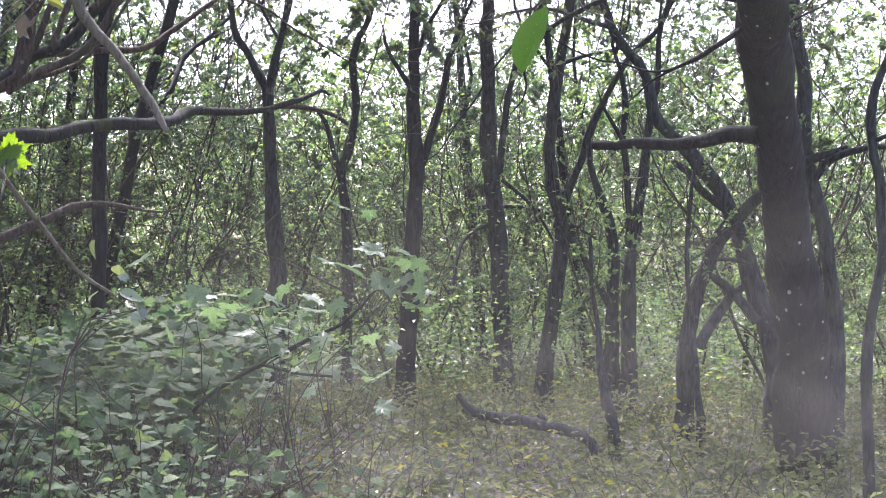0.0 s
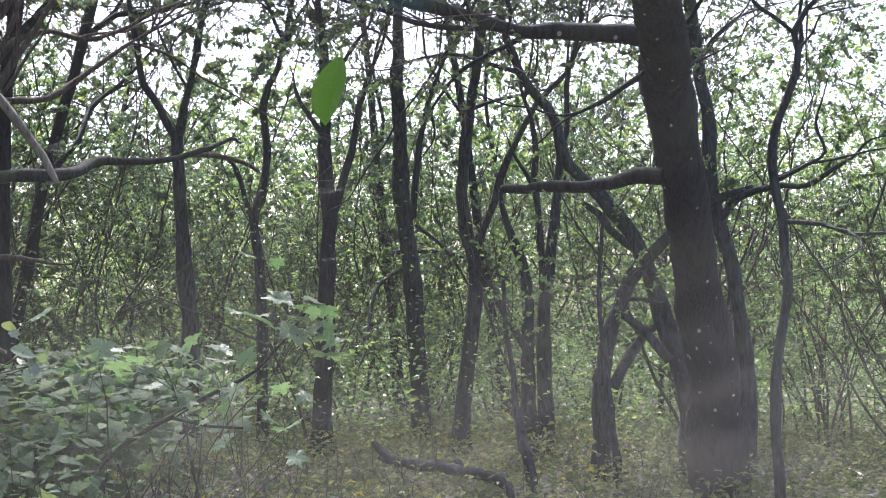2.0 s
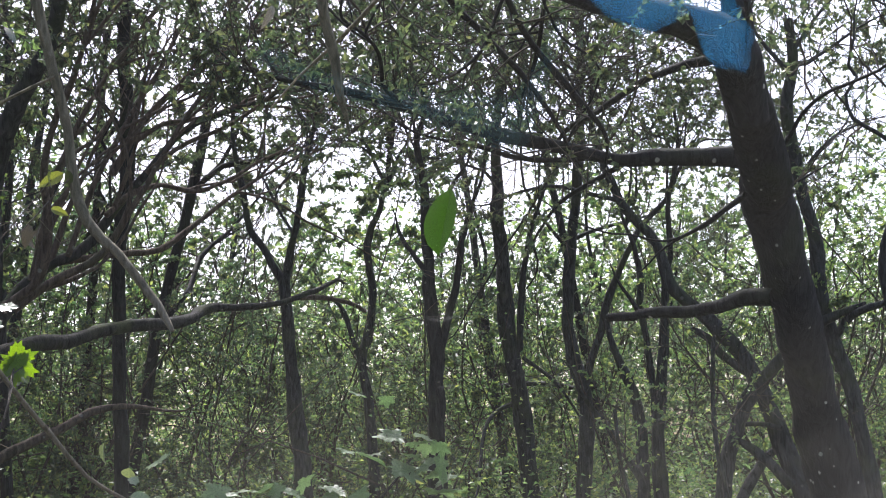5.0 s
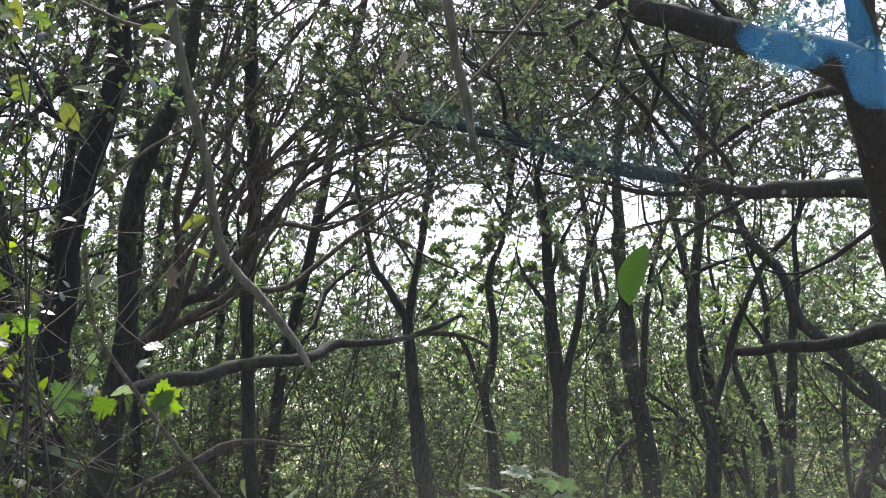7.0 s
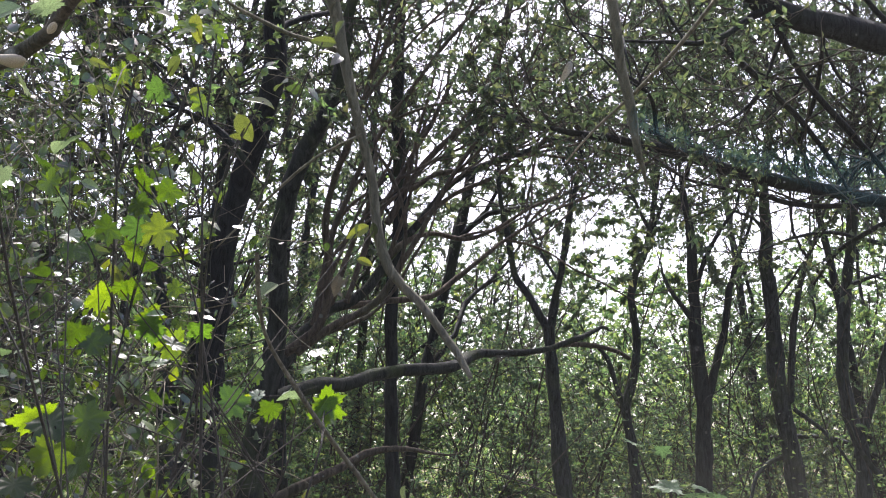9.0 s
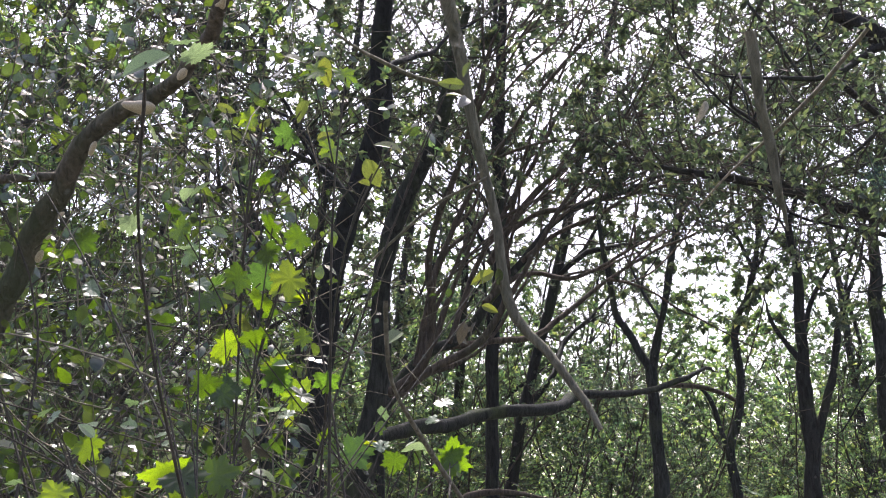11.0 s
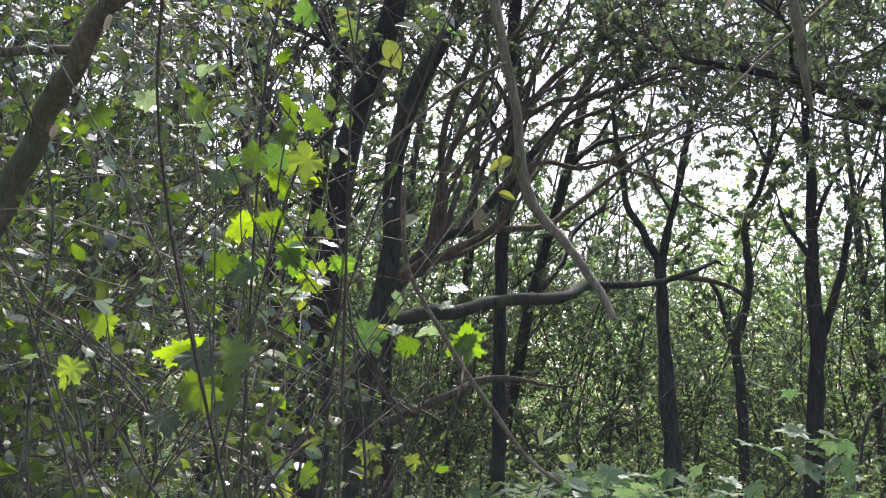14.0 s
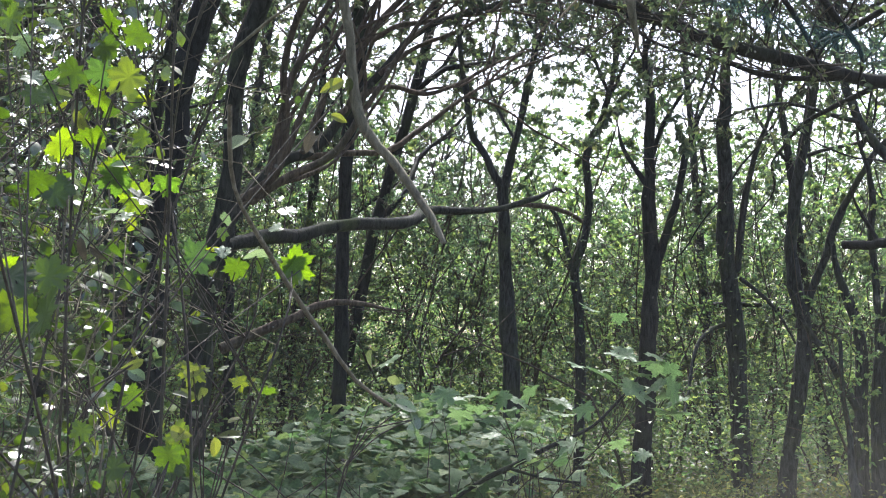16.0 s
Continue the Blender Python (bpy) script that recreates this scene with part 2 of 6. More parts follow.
def leaf_mesh(name, at, axis, normal, length, width=0.55, fold=0.18, curl=0.15, fine=False, jagged=False):
    """Leaves as pointed, folded blades: stalk end, two flanks, tip."""
    axis = unit(axis)
    side = unit(np.cross(axis, normal))
    nrm = np.cross(side, axis)
    ln = np.asarray(length)[:, None]
    w = ln * width / 2
    if jagged:
        steps = ((0.1, 0.7), (0.26, 1.0), (0.4, 0.66), (0.56, 0.84), (0.7, 0.42), (0.84, 0.36))
        rows = [at] + [at + axis * ln * t + q * side * w * k + nrm * (w * k * fold - ln * curl * t * t) for q in (1, -1) for t, k in steps] + [at + axis * ln - nrm * ln * curl]
        verts = np.stack(rows, 1).reshape(-1, 3)
        b = np.arange(len(at))[:, None] * 14
        faces = [[0, 7, 1], [6, 12, 13]] + [f for i in range(1, 6) for f in ([i, i + 6, i + 7], [i, i + 7, i + 1])]
        return mesh_of(name, verts, np.concatenate([b + f for f in faces], 1).reshape(-1, 3), smooth=True)
    if fine:
        rows = [at] + [at + axis * ln * t + s * side * w * k + nrm * (w * k * fold - ln * curl * t * t)
                       for s in (1, -1) for t, k in ((0.2, 0.8), (0.5, 1.0), (0.78, 0.55))] + [at + axis * ln - nrm * ln * curl]
        verts = np.stack(rows, 1).reshape(-1, 3)
        b = np.arange(len(at))[:, None] * 8
        tris = np.concatenate([b + f for f in ([0, 4, 1], [1, 4, 5], [1, 5, 2], [2, 5, 6], [2, 6, 3], [3, 6, 7])], 1).reshape(-1, 3)
        return mesh_of(name, verts, tris, smooth=True)
    left = at + axis * ln * 0.42 + side * w + nrm * w * fold * 2
    right = at + axis * ln * 0.42 - side * w + nrm * w * fold * 2
    tip = at + axis * ln - nrm * ln * curl
    verts = np.stack([at, left, tip, right], 1).reshape(-1, 3)
    b = np.arange(len(at))[:, None] * 4
    tris = np.concatenate([b + [0, 2, 1], b + [0, 3, 2]], 1).reshape(-1, 3)
    return mesh_of(name, verts, tris, smooth=False)


def wander(start, way, length, n, bend, gen, r0, r1, lift=0.0):
    """A twig: n points from start along way, its direction drifting."""
    pts, d, p = [], unit(np.asarray(way, float)), np.asarray(start, float)
    drift = gen.normal(0, bend, 3)
    for i in range(n):
        pts.append((*p, r0 + (r1 - r0) * i / (n - 1)))
        d = unit(d + gen.normal(0, bend, 3) + 0.4 * drift + np.array([0, 0, lift]))
        p = p + d * length / (n - 1)
    return np.array(pts)


def sprays(lines, gen, count, length=(0.5, 1.3), sub=5, leaf=0.055, dens=16, since=0.3, lift=0.05, up=0.35, r0=0.008, bend=0.28, joints=(7, 4)):
    """Twigs with side twigs on the given lines, and the leaves that they bear."""
    twigs, at, axis = [], [], []
    weight = np.array([len(q) for q in lines], float)
    weight /= weight.sum()
    for _ in range(count):
        q = lines[gen.choice(len(lines), p=weight)]
        i = int(gen.uniform(since, 1.0) * (len(q) - 1))
        tan = q[min(i + 1, len(q) - 1), :3] - q[max(i - 1, 0), :3]
        way = unit(unit(tan) * 0.6 + gen.normal(0, 0.75, 3) + np.array([0, 0, up]))
        ln = gen.uniform(*length)
        base = min(r0, q[i, 3] * 0.8)
        main = wander(q[i, :3], way, ln, joints[0], bend, gen, base, 0.0022, lift)
        full = gen.gamma(0.75, 1.33)             # some twigs crowded with leaves, others nearly bare
        twigs.append((main, 3))
        for _ in range(sub):
            k = int(gen.integers(2, joints[0]))
            w2 = unit(unit(main[k, :3] - main[k - 1, :3]) * 0.7 + gen.normal(0, 0.7, 3))
            s = wander(main[k, :3], w2, gen.uniform(0.3, 0.6) * min(ln, 1.0), joints[1], 0.35, gen, 0.0035, 0.0014, lift)
            twigs.append((s, 3))
            m = gen.poisson(dens * full)
            f = gen.beta(2.6, 0.9, m) * (joints[1] - 0.85)
            j = np.minimum(f.astype(int), joints[1] - 2)
            d = s[j + 1, :3] - s[j, :3]
            at.append(s[j, :3] + d * (f - j)[:, None])
            axis.append(unit(d) * 0.5 + gen.normal(0, 0.6, (m, 3)) + np.array([0, 0, -0.15]))
    at, axis = np.vstack(at), np.vstack(axis)
    nrm = gen.normal(0, 0.8, at.shape) + np.array([0, 0, 0.7])
    size = leaf * gen.uniform(0.6, 1.25, len(at))
    return twigs, (at, axis, nrm, size)


def twig_mesh(name, twigs):
    return mesh_of(name, *joined([tube(q, s) for q, s in twigs]))


STEMS = {}

# tree a
STEMS["tree_a"] = []
STEMS["tree_a"].append(("trunk", [(0.20, 13.10, -0.12, 0.117), (0.20, 13.10, 0.25, 0.094), (0.20, 13.10, 1.23, 0.087), (0.15, 13.09, 1.80, 0.078), (0.12, 13.06, 2.25, 0.072), (0.09, 13.02, 2.71, 0.067), (0.07, 12.98, 3.05, 0.064), (0.06, 12.95, 3.28, 0.058)]))
STEMS["tree_a"].append(("branch", [(0.06, 12.96, 3.22, 0.043), (-0.13, 12.93, 3.58, 0.038), (-0.27, 12.91, 3.81, 0.035), (-0.33, 12.87, 4.16, 0.032), (-0.41, 12.80, 4.56, 0.026), (-0.43, 12.74, 4.90, 0.023), (-0.35, 12.67, 5.24, 0.021), (-0.39, 12.57, 5.63, 0.018)]))
STEMS["tree_a"].append(("branch", [(0.06, 12.96, 3.22, 0.046), (0.14, 12.82, 3.61, 0.040), (0.20, 12.70, 3.87, 0.034), (0.27, 12.54, 4.25, 0.031), (0.36, 12.37, 4.64, 0.026), (0.40, 12.22, 4.88, 0.023), (0.37, 12.05, 5.21, 0.017), (0.35, 11.84, 5.60, 0.014)]))
STEMS["tree_a"].append(("branch", [(0.36, 12.55, 4.68, 0.017), (0.28, 12.64, 4.86, 0.015), (0.20, 12.73, 5.04, 0.012), (0.06, 12.81, 5.22, 0.009)]))
STEMS["tree_a"].append(("branch", [(0.16, 12.87, 3.73, 0.017), (0.02, 12.96, 3.99, 0.015), (-0.09, 13.04, 4.25, 0.012), (-0.17, 13.12, 4.45, 0.009)]))

# tree b
STEMS["tree_b"] = []
STEMS["tree_b"].append(("trunk", [(1.01, 14.45, -0.12, 0.087), (1.01, 14.45, 0.25, 0.069), (1.01, 14.45, 0.66, 0.064), (0.99, 14.47, 1.49, 0.061), (0.96, 14.45, 2.07, 0.058), (0.90, 14.42, 2.58, 0.051), (1.01, 14.38, 2.90, 0.048), (1.07, 14.32, 3.28, 0.048), (1.04, 14.29, 3.53, 0.045), (1.01, 14.25, 3.77, 0.042), (1.08, 14.20, 4.02, 0.039), (1.18, 14.16, 4.21, 0.035), (1.28, 14.05, 4.64, 0.032), (1.33, 13.91, 5.20, 0.026), (1.27, 13.83, 5.48, 0.019), (1.24, 13.73, 5.81, 0.013)]))
STEMS["tree_b"].append(("branch", [(0.91, 14.42, 2.51, 0.032), (0.83, 14.47, 2.77, 0.029), (0.72, 14.50, 3.13, 0.026), (0.59, 14.55, 3.29, 0.020)]))
STEMS["tree_b"].append(("branch", [(1.24, 14.00, 4.44, 0.025), (1.11, 13.95, 4.69, 0.022), (1.02, 13.91, 4.88, 0.019), (0.93, 13.89, 4.97, 0.013), (0.80, 13.89, 5.01, 0.010)]))

# tree c
STEMS["tree_c"] = []
STEMS["tree_c"].append(("trunk", [(1.49, 12.88, -0.12, 0.140), (1.49, 12.88, 0.40, 0.104), (1.52, 12.91, 0.97, 0.092), (1.54, 12.91, 1.54, 0.089), (1.55, 12.89, 2.00, 0.086), (1.58, 12.85, 2.46, 0.078), (1.55, 12.82, 2.80, 0.072), (1.52, 12.78, 3.14, 0.069), (1.53, 12.75, 3.31, 0.058), (1.50, 12.71, 3.59, 0.055), (1.51, 12.63, 4.00, 0.049), (1.46, 12.56, 4.34, 0.040), (1.42, 12.51, 4.57, 0.032), (1.50, 12.42, 4.84, 0.023), (1.48, 12.31, 5.22, 0.017), (1.57, 12.18, 5.59, 0.012)]))
STEMS["tree_c"].append(("branch", [(1.60, 12.85, 2.40, 0.049), (1.73, 12.82, 2.81, 0.043), (1.83, 12.80, 3.15, 0.038), (1.88, 12.75, 3.55, 0.035), (1.92, 12.76, 3.66, 0.029), (2.00, 12.72, 3.95, 0.023), (2.11, 12.67, 4.23, 0.017), (2.16, 12.62, 4.55, 0.012)]))
STEMS["tree_c"].append(("branch", [(1.54, 12.76, 3.23, 0.032), (1.42, 12.88, 3.41, 0.026), (1.30, 13.00, 3.63, 0.023), (1.25, 13.10, 3.82, 0.015)]))
STEMS["tree_c"].append(("branch", [(1.53, 12.72, 3.55, 0.026), (1.62, 12.58, 3.87, 0.023), (1.78, 12.43, 4.13, 0.020), (1.89, 12.31, 4.27, 0.014)]))

# tree d
STEMS["tree_d"] = []
STEMS["tree_d"].append(("trunk", [(2.71, 13.99, -0.12, 0.162), (2.71, 13.99, 0.10, 0.120), (2.69, 14.01, 0.70, 0.104), (2.66, 14.01, 1.33, 0.104), (2.63, 13.98, 1.96, 0.101), (2.55, 13.94, 2.39, 0.094), (2.48, 13.90, 2.77, 0.088), (2.47, 13.83, 3.20, 0.082), (2.44, 13.74, 3.62, 0.078), (2.40, 13.65, 4.04, 0.075), (2.42, 13.59, 4.25, 0.066), (2.40, 13.47, 4.67, 0.056), (2.42, 13.33, 5.08, 0.047), (2.48, 13.16, 5.54, 0.037), (2.42, 12.97, 6.06, 0.028), (2.38, 12.76, 6.55, 0.019)]))
STEMS["tree_d"].append(("branch", [(2.62, 13.90, 2.52, 0.044), (2.65, 13.84, 3.02, 0.038), (2.70, 13.78, 3.39, 0.035), (2.77, 13.71, 3.75, 0.028), (2.82, 13.67, 3.94, 0.025), (2.92, 13.59, 4.24, 0.019), (3.02, 13.51, 4.51, 0.013)]))
STEMS["tree_d"].append(("branch", [(2.62, 14.04, 1.99, 0.028), (2.36, 13.89, 1.90, 0.025), (2.17, 13.72, 1.72, 0.022), (2.07, 13.54, 1.38, 0.018), (2.01, 13.35, 1.08, 0.012)]))
STEMS["tree_d"].append(("branch", [(2.66, 13.90, 2.46, 0.022), (2.93, 14.06, 2.29, 0.022), (3.16, 14.23, 2.08, 0.019), (3.34, 14.41, 1.86, 0.013)]))

# tree e
STEMS["tree_e"] = []
STEMS["tree_e"].append(("trunk", [(2.96, 13.03, -0.12, 0.120), (2.96, 13.03, 0.26, 0.089), (2.98, 13.05, 0.63, 0.080), (3.02, 13.05, 0.98, 0.077), (3.06, 13.04, 1.45, 0.077), (3.08, 13.03, 1.93, 0.074), (3.00, 13.02, 2.34, 0.068), (2.97, 12.99, 2.69, 0.065), (2.98, 12.94, 3.10, 0.062), (3.02, 12.87, 3.50, 0.059), (3.06, 12.79, 3.90, 0.053), (3.07, 12.72, 4.22, 0.053), (3.11, 12.61, 4.62, 0.050), (3.12, 12.47, 5.13, 0.044), (3.13, 12.28, 5.67, 0.039), (3.14, 12.12, 6.10, 0.030), (3.15, 11.94, 6.52, 0.021)]))
STEMS["tree_e"].append(("branch", [(3.08, 13.03, 1.90, 0.047), (3.20, 12.93, 2.28, 0.044), (3.30, 12.84, 2.57, 0.041), (3.38, 12.74, 2.91, 0.041), (3.50, 12.63, 3.19, 0.035), (3.61, 12.51, 3.46, 0.032), (3.71, 12.41, 3.65, 0.029), (3.89, 12.27, 3.83, 0.026), (3.94, 12.21, 3.91, 0.023), (4.01, 12.10, 4.12, 0.017), (4.12, 11.96, 4.34, 0.012)]))
STEMS["tree_e"].append(("branch", [(3.09, 12.48, 4.74, 0.026), (3.21, 12.12, 4.75, 0.026), (3.40, 11.72, 4.83, 0.025), (3.58, 11.33, 4.88, 0.022)]))

# tree f
STEMS["tree_f"] = []
STEMS["tree_f"].append(("trunk", [(3.65, 12.25, -0.12, 0.107), (3.65, 12.25, 0.56, 0.079), (3.64, 12.27, 1.23, 0.071), (3.67, 12.26, 1.68, 0.065), (3.72, 12.22, 2.07, 0.057), (3.76, 12.18, 2.46, 0.051), (3.78, 12.14, 2.74, 0.042), (3.81, 12.08, 3.12, 0.034), (3.84, 12.06, 3.31, 0.028), (3.84, 11.96, 3.80, 0.025), (3.93, 11.84, 4.23, 0.020), (3.88, 11.71, 4.76, 0.014)]))
STEMS["tree_f"].append(("trunk", [(3.52, 12.39, -0.12, 0.100), (3.52, 12.39, 0.55, 0.074), (3.52, 12.43, 1.23, 0.066), (3.53, 12.44, 1.63, 0.063), (3.49, 12.45, 1.97, 0.057), (3.40, 12.48, 2.25, 0.049), (3.32, 12.50, 2.48, 0.034), (3.27, 12.50, 2.71, 0.023)]))
STEMS["tree_f"].append(("branch", [(3.63, 12.27, 1.74, 0.040), (3.62, 12.26, 2.30, 0.034), (3.57, 12.25, 2.74, 0.031), (3.57, 12.23, 3.08, 0.031), (3.52, 12.21, 3.41, 0.023), (3.43, 12.20, 3.69, 0.017)]))
STEMS["tree_f"].append(("branch", [(3.40, 12.13, 1.12, 0.036), (3.23, 12.08, 1.39, 0.033), (3.09, 12.00, 1.61, 0.033), (2.91, 11.94, 1.82, 0.025), (2.80, 11.86, 1.98, 0.016)]))

# tree x
STEMS["tree_x"] = []
STEMS["tree_x"].append(("trunk", [(4.39, 10.39, -0.12, 0.142), (4.39, 10.39, 0.25, 0.113), (4.39, 10.39, 0.63, 0.105), (4.29, 10.45, 1.06, 0.093), (4.20, 10.49, 1.35, 0.085), (4.13, 10.51, 1.60, 0.080), (4.06, 10.53, 1.84, 0.075), (3.94, 10.56, 2.13, 0.070), (3.80, 10.59, 2.33, 0.065), (3.65, 10.62, 2.52, 0.060), (3.49, 10.66, 2.67, 0.055), (3.39, 10.67, 2.81, 0.053), (3.33, 10.65, 3.06, 0.048), (3.23, 10.65, 3.25, 0.043), (3.05, 10.68, 3.44, 0.040), (2.91, 10.65, 3.74, 0.035), (2.84, 10.62, 3.94, 0.030), (2.75, 10.56, 4.28, 0.025), (2.77, 10.44, 4.65, 0.018), (2.70, 10.35, 4.98, 0.013)]))
STEMS["tree_x"].append(("trunk", [(3.67, 10.67, -0.12, 0.101), (3.67, 10.67, 0.25, 0.081), (3.67, 10.67, 0.76, 0.075), (3.70, 10.63, 1.05, 0.070), (3.75, 10.57, 1.35, 0.067), (3.84, 10.48, 1.64, 0.064), (3.95, 10.38, 1.83, 0.064), (4.06, 10.28, 1.97, 0.056), (4.19, 10.17, 2.11, 0.051), (4.36, 10.04, 2.29, 0.044), (4.54, 9.90, 2.38, 0.034), (4.72, 9.76, 2.45, 0.024)]))
STEMS["tree_x"].append(("branch", [(3.75, 10.54, 0.79, 0.055), (3.93, 10.56, 1.06, 0.052), (4.08, 10.57, 1.25, 0.048), (4.22, 10.59, 1.35, 0.035)]))
STEMS["tree_x"].append(("branch", [(4.21, 10.38, 1.02, 0.050), (4.06, 10.44, 1.21, 0.042), (3.92, 10.49, 1.36, 0.035), (3.80, 10.53, 1.43, 0.022)]))
STEMS["tree_x"].append(("branch", [(3.98, 10.56, 1.99, 0.035), (3.79, 10.65, 2.16, 0.035), (3.70, 10.70, 2.31, 0.033), (3.58, 10.77, 2.41, 0.020)]))
STEMS["tree_x"].append(("branch", [(3.87, 10.62, 1.54, 0.023), (3.99, 10.46, 1.55, 0.022), (4.13, 10.30, 1.50, 0.020)]))

# leaning tree
STEMS["leaning_tree"] = []
STEMS["leaning_tree"].append(("trunk", [(3.85, 8.48, -0.12, 0.260), (3.75, 8.38, 0.49, 0.192), (3.66, 8.25, 0.96, 0.176), (3.54, 8.11, 1.35, 0.165), (3.43, 7.95, 1.72, 0.153), (3.32, 7.78, 1.98, 0.154), (3.19, 7.60, 2.23, 0.154), (3.05, 7.40, 2.65, 0.144), (2.92, 7.20, 2.88, 0.148), (2.89, 7.04, 2.86, 0.142), (2.77, 6.83, 3.08, 0.137), (2.65, 6.62, 3.25, 0.134), (2.54, 6.43, 3.36, 0.134)]))
STEMS["leaning_tree"].append(("branch", [(2.65, 6.57, 3.11, 0.097), (2.57, 6.47, 3.30, 0.125), (2.49, 6.37, 3.46, 0.127), (2.36, 6.32, 3.54, 0.113), (2.19, 6.27, 3.59, 0.096), (1.99, 6.25, 3.62, 0.086), (1.77, 6.22, 3.68, 0.082), (1.55, 6.18, 3.73, 0.072), (1.34, 6.13, 3.78, 0.063), (1.10, 6.07, 3.85, 0.050), (0.86, 5.99, 3.95, 0.035)]))
STEMS["leaning_tree"].append(("branch", [(2.63, 6.56, 3.17, 0.097), (2.59, 6.53, 3.39, 0.107), (2.57, 6.49, 3.60, 0.097), (2.55, 6.45, 3.82, 0.088), (2.52, 6.39, 4.03, 0.075), (2.56, 6.31, 4.22, 0.059)]))
STEMS["leaning_tree"].append(("branch", [(3.07, 7.54, 2.25, 0.062), (2.93, 7.72, 2.27, 0.048), (2.81, 7.89, 2.25, 0.047), (2.68, 8.06, 2.24, 0.042), (2.50, 8.24, 2.26, 0.038), (2.39, 8.40, 2.26, 0.033), (2.26, 8.55, 2.27, 0.028)]))
STEMS["leaning_tree"].append(("branch", [(2.44, 8.40, 2.28, 0.018), (2.40, 8.40, 2.35, 0.016)]))
STEMS["leaning_tree"].append(("branch", [(2.90, 7.36, 3.11, 0.075), (2.61, 7.35, 3.11, 0.058), (2.32, 7.33, 3.10, 0.051), (2.06, 7.29, 3.08, 0.043), (1.81, 7.23, 3.13, 0.039), (1.56, 7.17, 3.16, 0.037), (1.28, 7.09, 3.20, 0.036), (1.07, 7.00, 3.24, 0.036), (0.81, 6.91, 3.30, 0.032), (0.61, 6.81, 3.32, 0.028), (0.42, 6.70, 3.34, 0.025), (0.20, 6.59, 3.35, 0.018), (-0.01, 6.48, 3.36, 0.012)]))
STEMS["leaning_tree"].append(("branch", [(2.54, 6.71, 3.53, 0.033), (2.38, 6.93, 3.54, 0.025), (2.27, 7.13, 3.54, 0.022), (2.14, 7.34, 3.50, 0.021), (2.02, 7.55, 3.45, 0.020), (1.91, 7.75, 3.42, 0.016), (1.84, 7.94, 3.36, 0.011)]))
STEMS["leaning_tree"].append(("branch", [(1.21, 6.39, 3.90, 0.019), (1.38, 6.55, 3.63, 0.017), (1.54, 6.65, 3.47, 0.017), (1.71, 6.75, 3.31, 0.018), (1.86, 6.84, 3.16, 0.016), (1.91, 6.93, 3.09, 0.011)]))
STEMS["leaning_tree"].append(("branch", [(0.85, 6.43, 3.95, 0.019), (1.01, 6.56, 3.77, 0.017), (1.18, 6.67, 3.65, 0.017), (1.38, 6.77, 3.48, 0.016), (1.55, 6.88, 3.30, 0.015), (1.66, 6.98, 3.17, 0.010)]))
STEMS["leaning_tree"].append(("branch", [(1.48, 6.35, 3.88, 0.014), (1.52, 6.68, 3.75, 0.013), (1.54, 7.01, 3.62, 0.013), (1.51, 7.34, 3.49, 0.010)]))
STEMS["leaning_tree"].append(("branch", [(2.64, 6.78, 2.74, 0.020), (2.58, 6.95, 2.69, 0.015), (2.51, 7.11, 2.64, 0.014), (2.42, 7.28, 2.60, 0.010), (2.33, 7.46, 2.54, 0.007)]))

# tree h
STEMS["tree_h"] = []
STEMS["tree_h"].append(("trunk", [(4.71, 9.95, -0.12, 0.092), (4.71, 9.95, 0.25, 0.074), (4.71, 9.95, 0.86, 0.068), (4.68, 9.97, 1.28, 0.063), (4.62, 9.99, 1.75, 0.061), (4.51, 10.01, 2.23, 0.058), (4.43, 9.99, 2.65, 0.056), (4.42, 9.94, 3.03, 0.056), (4.33, 9.92, 3.36, 0.054), (4.26, 9.86, 3.73, 0.054), (4.20, 9.79, 4.10, 0.051), (4.25, 9.66, 4.45, 0.046), (4.20, 9.56, 4.80, 0.037)]))
STEMS["tree_h"].append(("branch", [(4.25, 9.87, 3.73, 0.024), (4.13, 9.94, 3.94, 0.022), (4.05, 9.96, 4.24, 0.020), (4.02, 9.97, 4.49, 0.015)]))
STEMS["tree_h"].append(("branch", [(4.53, 10.00, 2.20, 0.034), (4.63, 9.83, 2.37, 0.031), (4.83, 9.61, 2.45, 0.026), (5.02, 9.40, 2.43, 0.024), (5.12, 9.22, 2.53, 0.019), (5.22, 9.04, 2.61, 0.014)]))

# curly tree
STEMS["curly_tree"] = []
STEMS["curly_tree"].append(("trunk", [(3.47, 6.88, -0.12, 0.041), (3.47, 6.88, 0.25, 0.033), (3.47, 6.88, 0.96, 0.031), (3.54, 6.86, 1.44, 0.029), (3.53, 6.85, 1.67, 0.029), (3.52, 6.84, 1.93, 0.027), (3.48, 6.84, 2.09, 0.027), (3.45, 6.84, 2.26, 0.027), (3.45, 6.81, 2.45, 0.026), (3.50, 6.76, 2.61, 0.024), (3.53, 6.70, 2.76, 0.024), (3.54, 6.67, 2.89, 0.020), (3.51, 6.66, 2.99, 0.019), (3.56, 6.61, 3.11, 0.017), (3.62, 6.55, 3.21, 0.015), (3.59, 6.53, 3.32, 0.014), (3.60, 6.49, 3.42, 0.014), (3.67, 6.42, 3.51, 0.012), (3.67, 6.37, 3.66, 0.009)]))
STEMS["curly_tree"].append(("branch", [(3.62, 6.55, 3.21, 0.012), (3.68, 6.46, 3.23, 0.010), (3.74, 6.37, 3.30, 0.008), (3.80, 6.28, 3.34, 0.007)]))
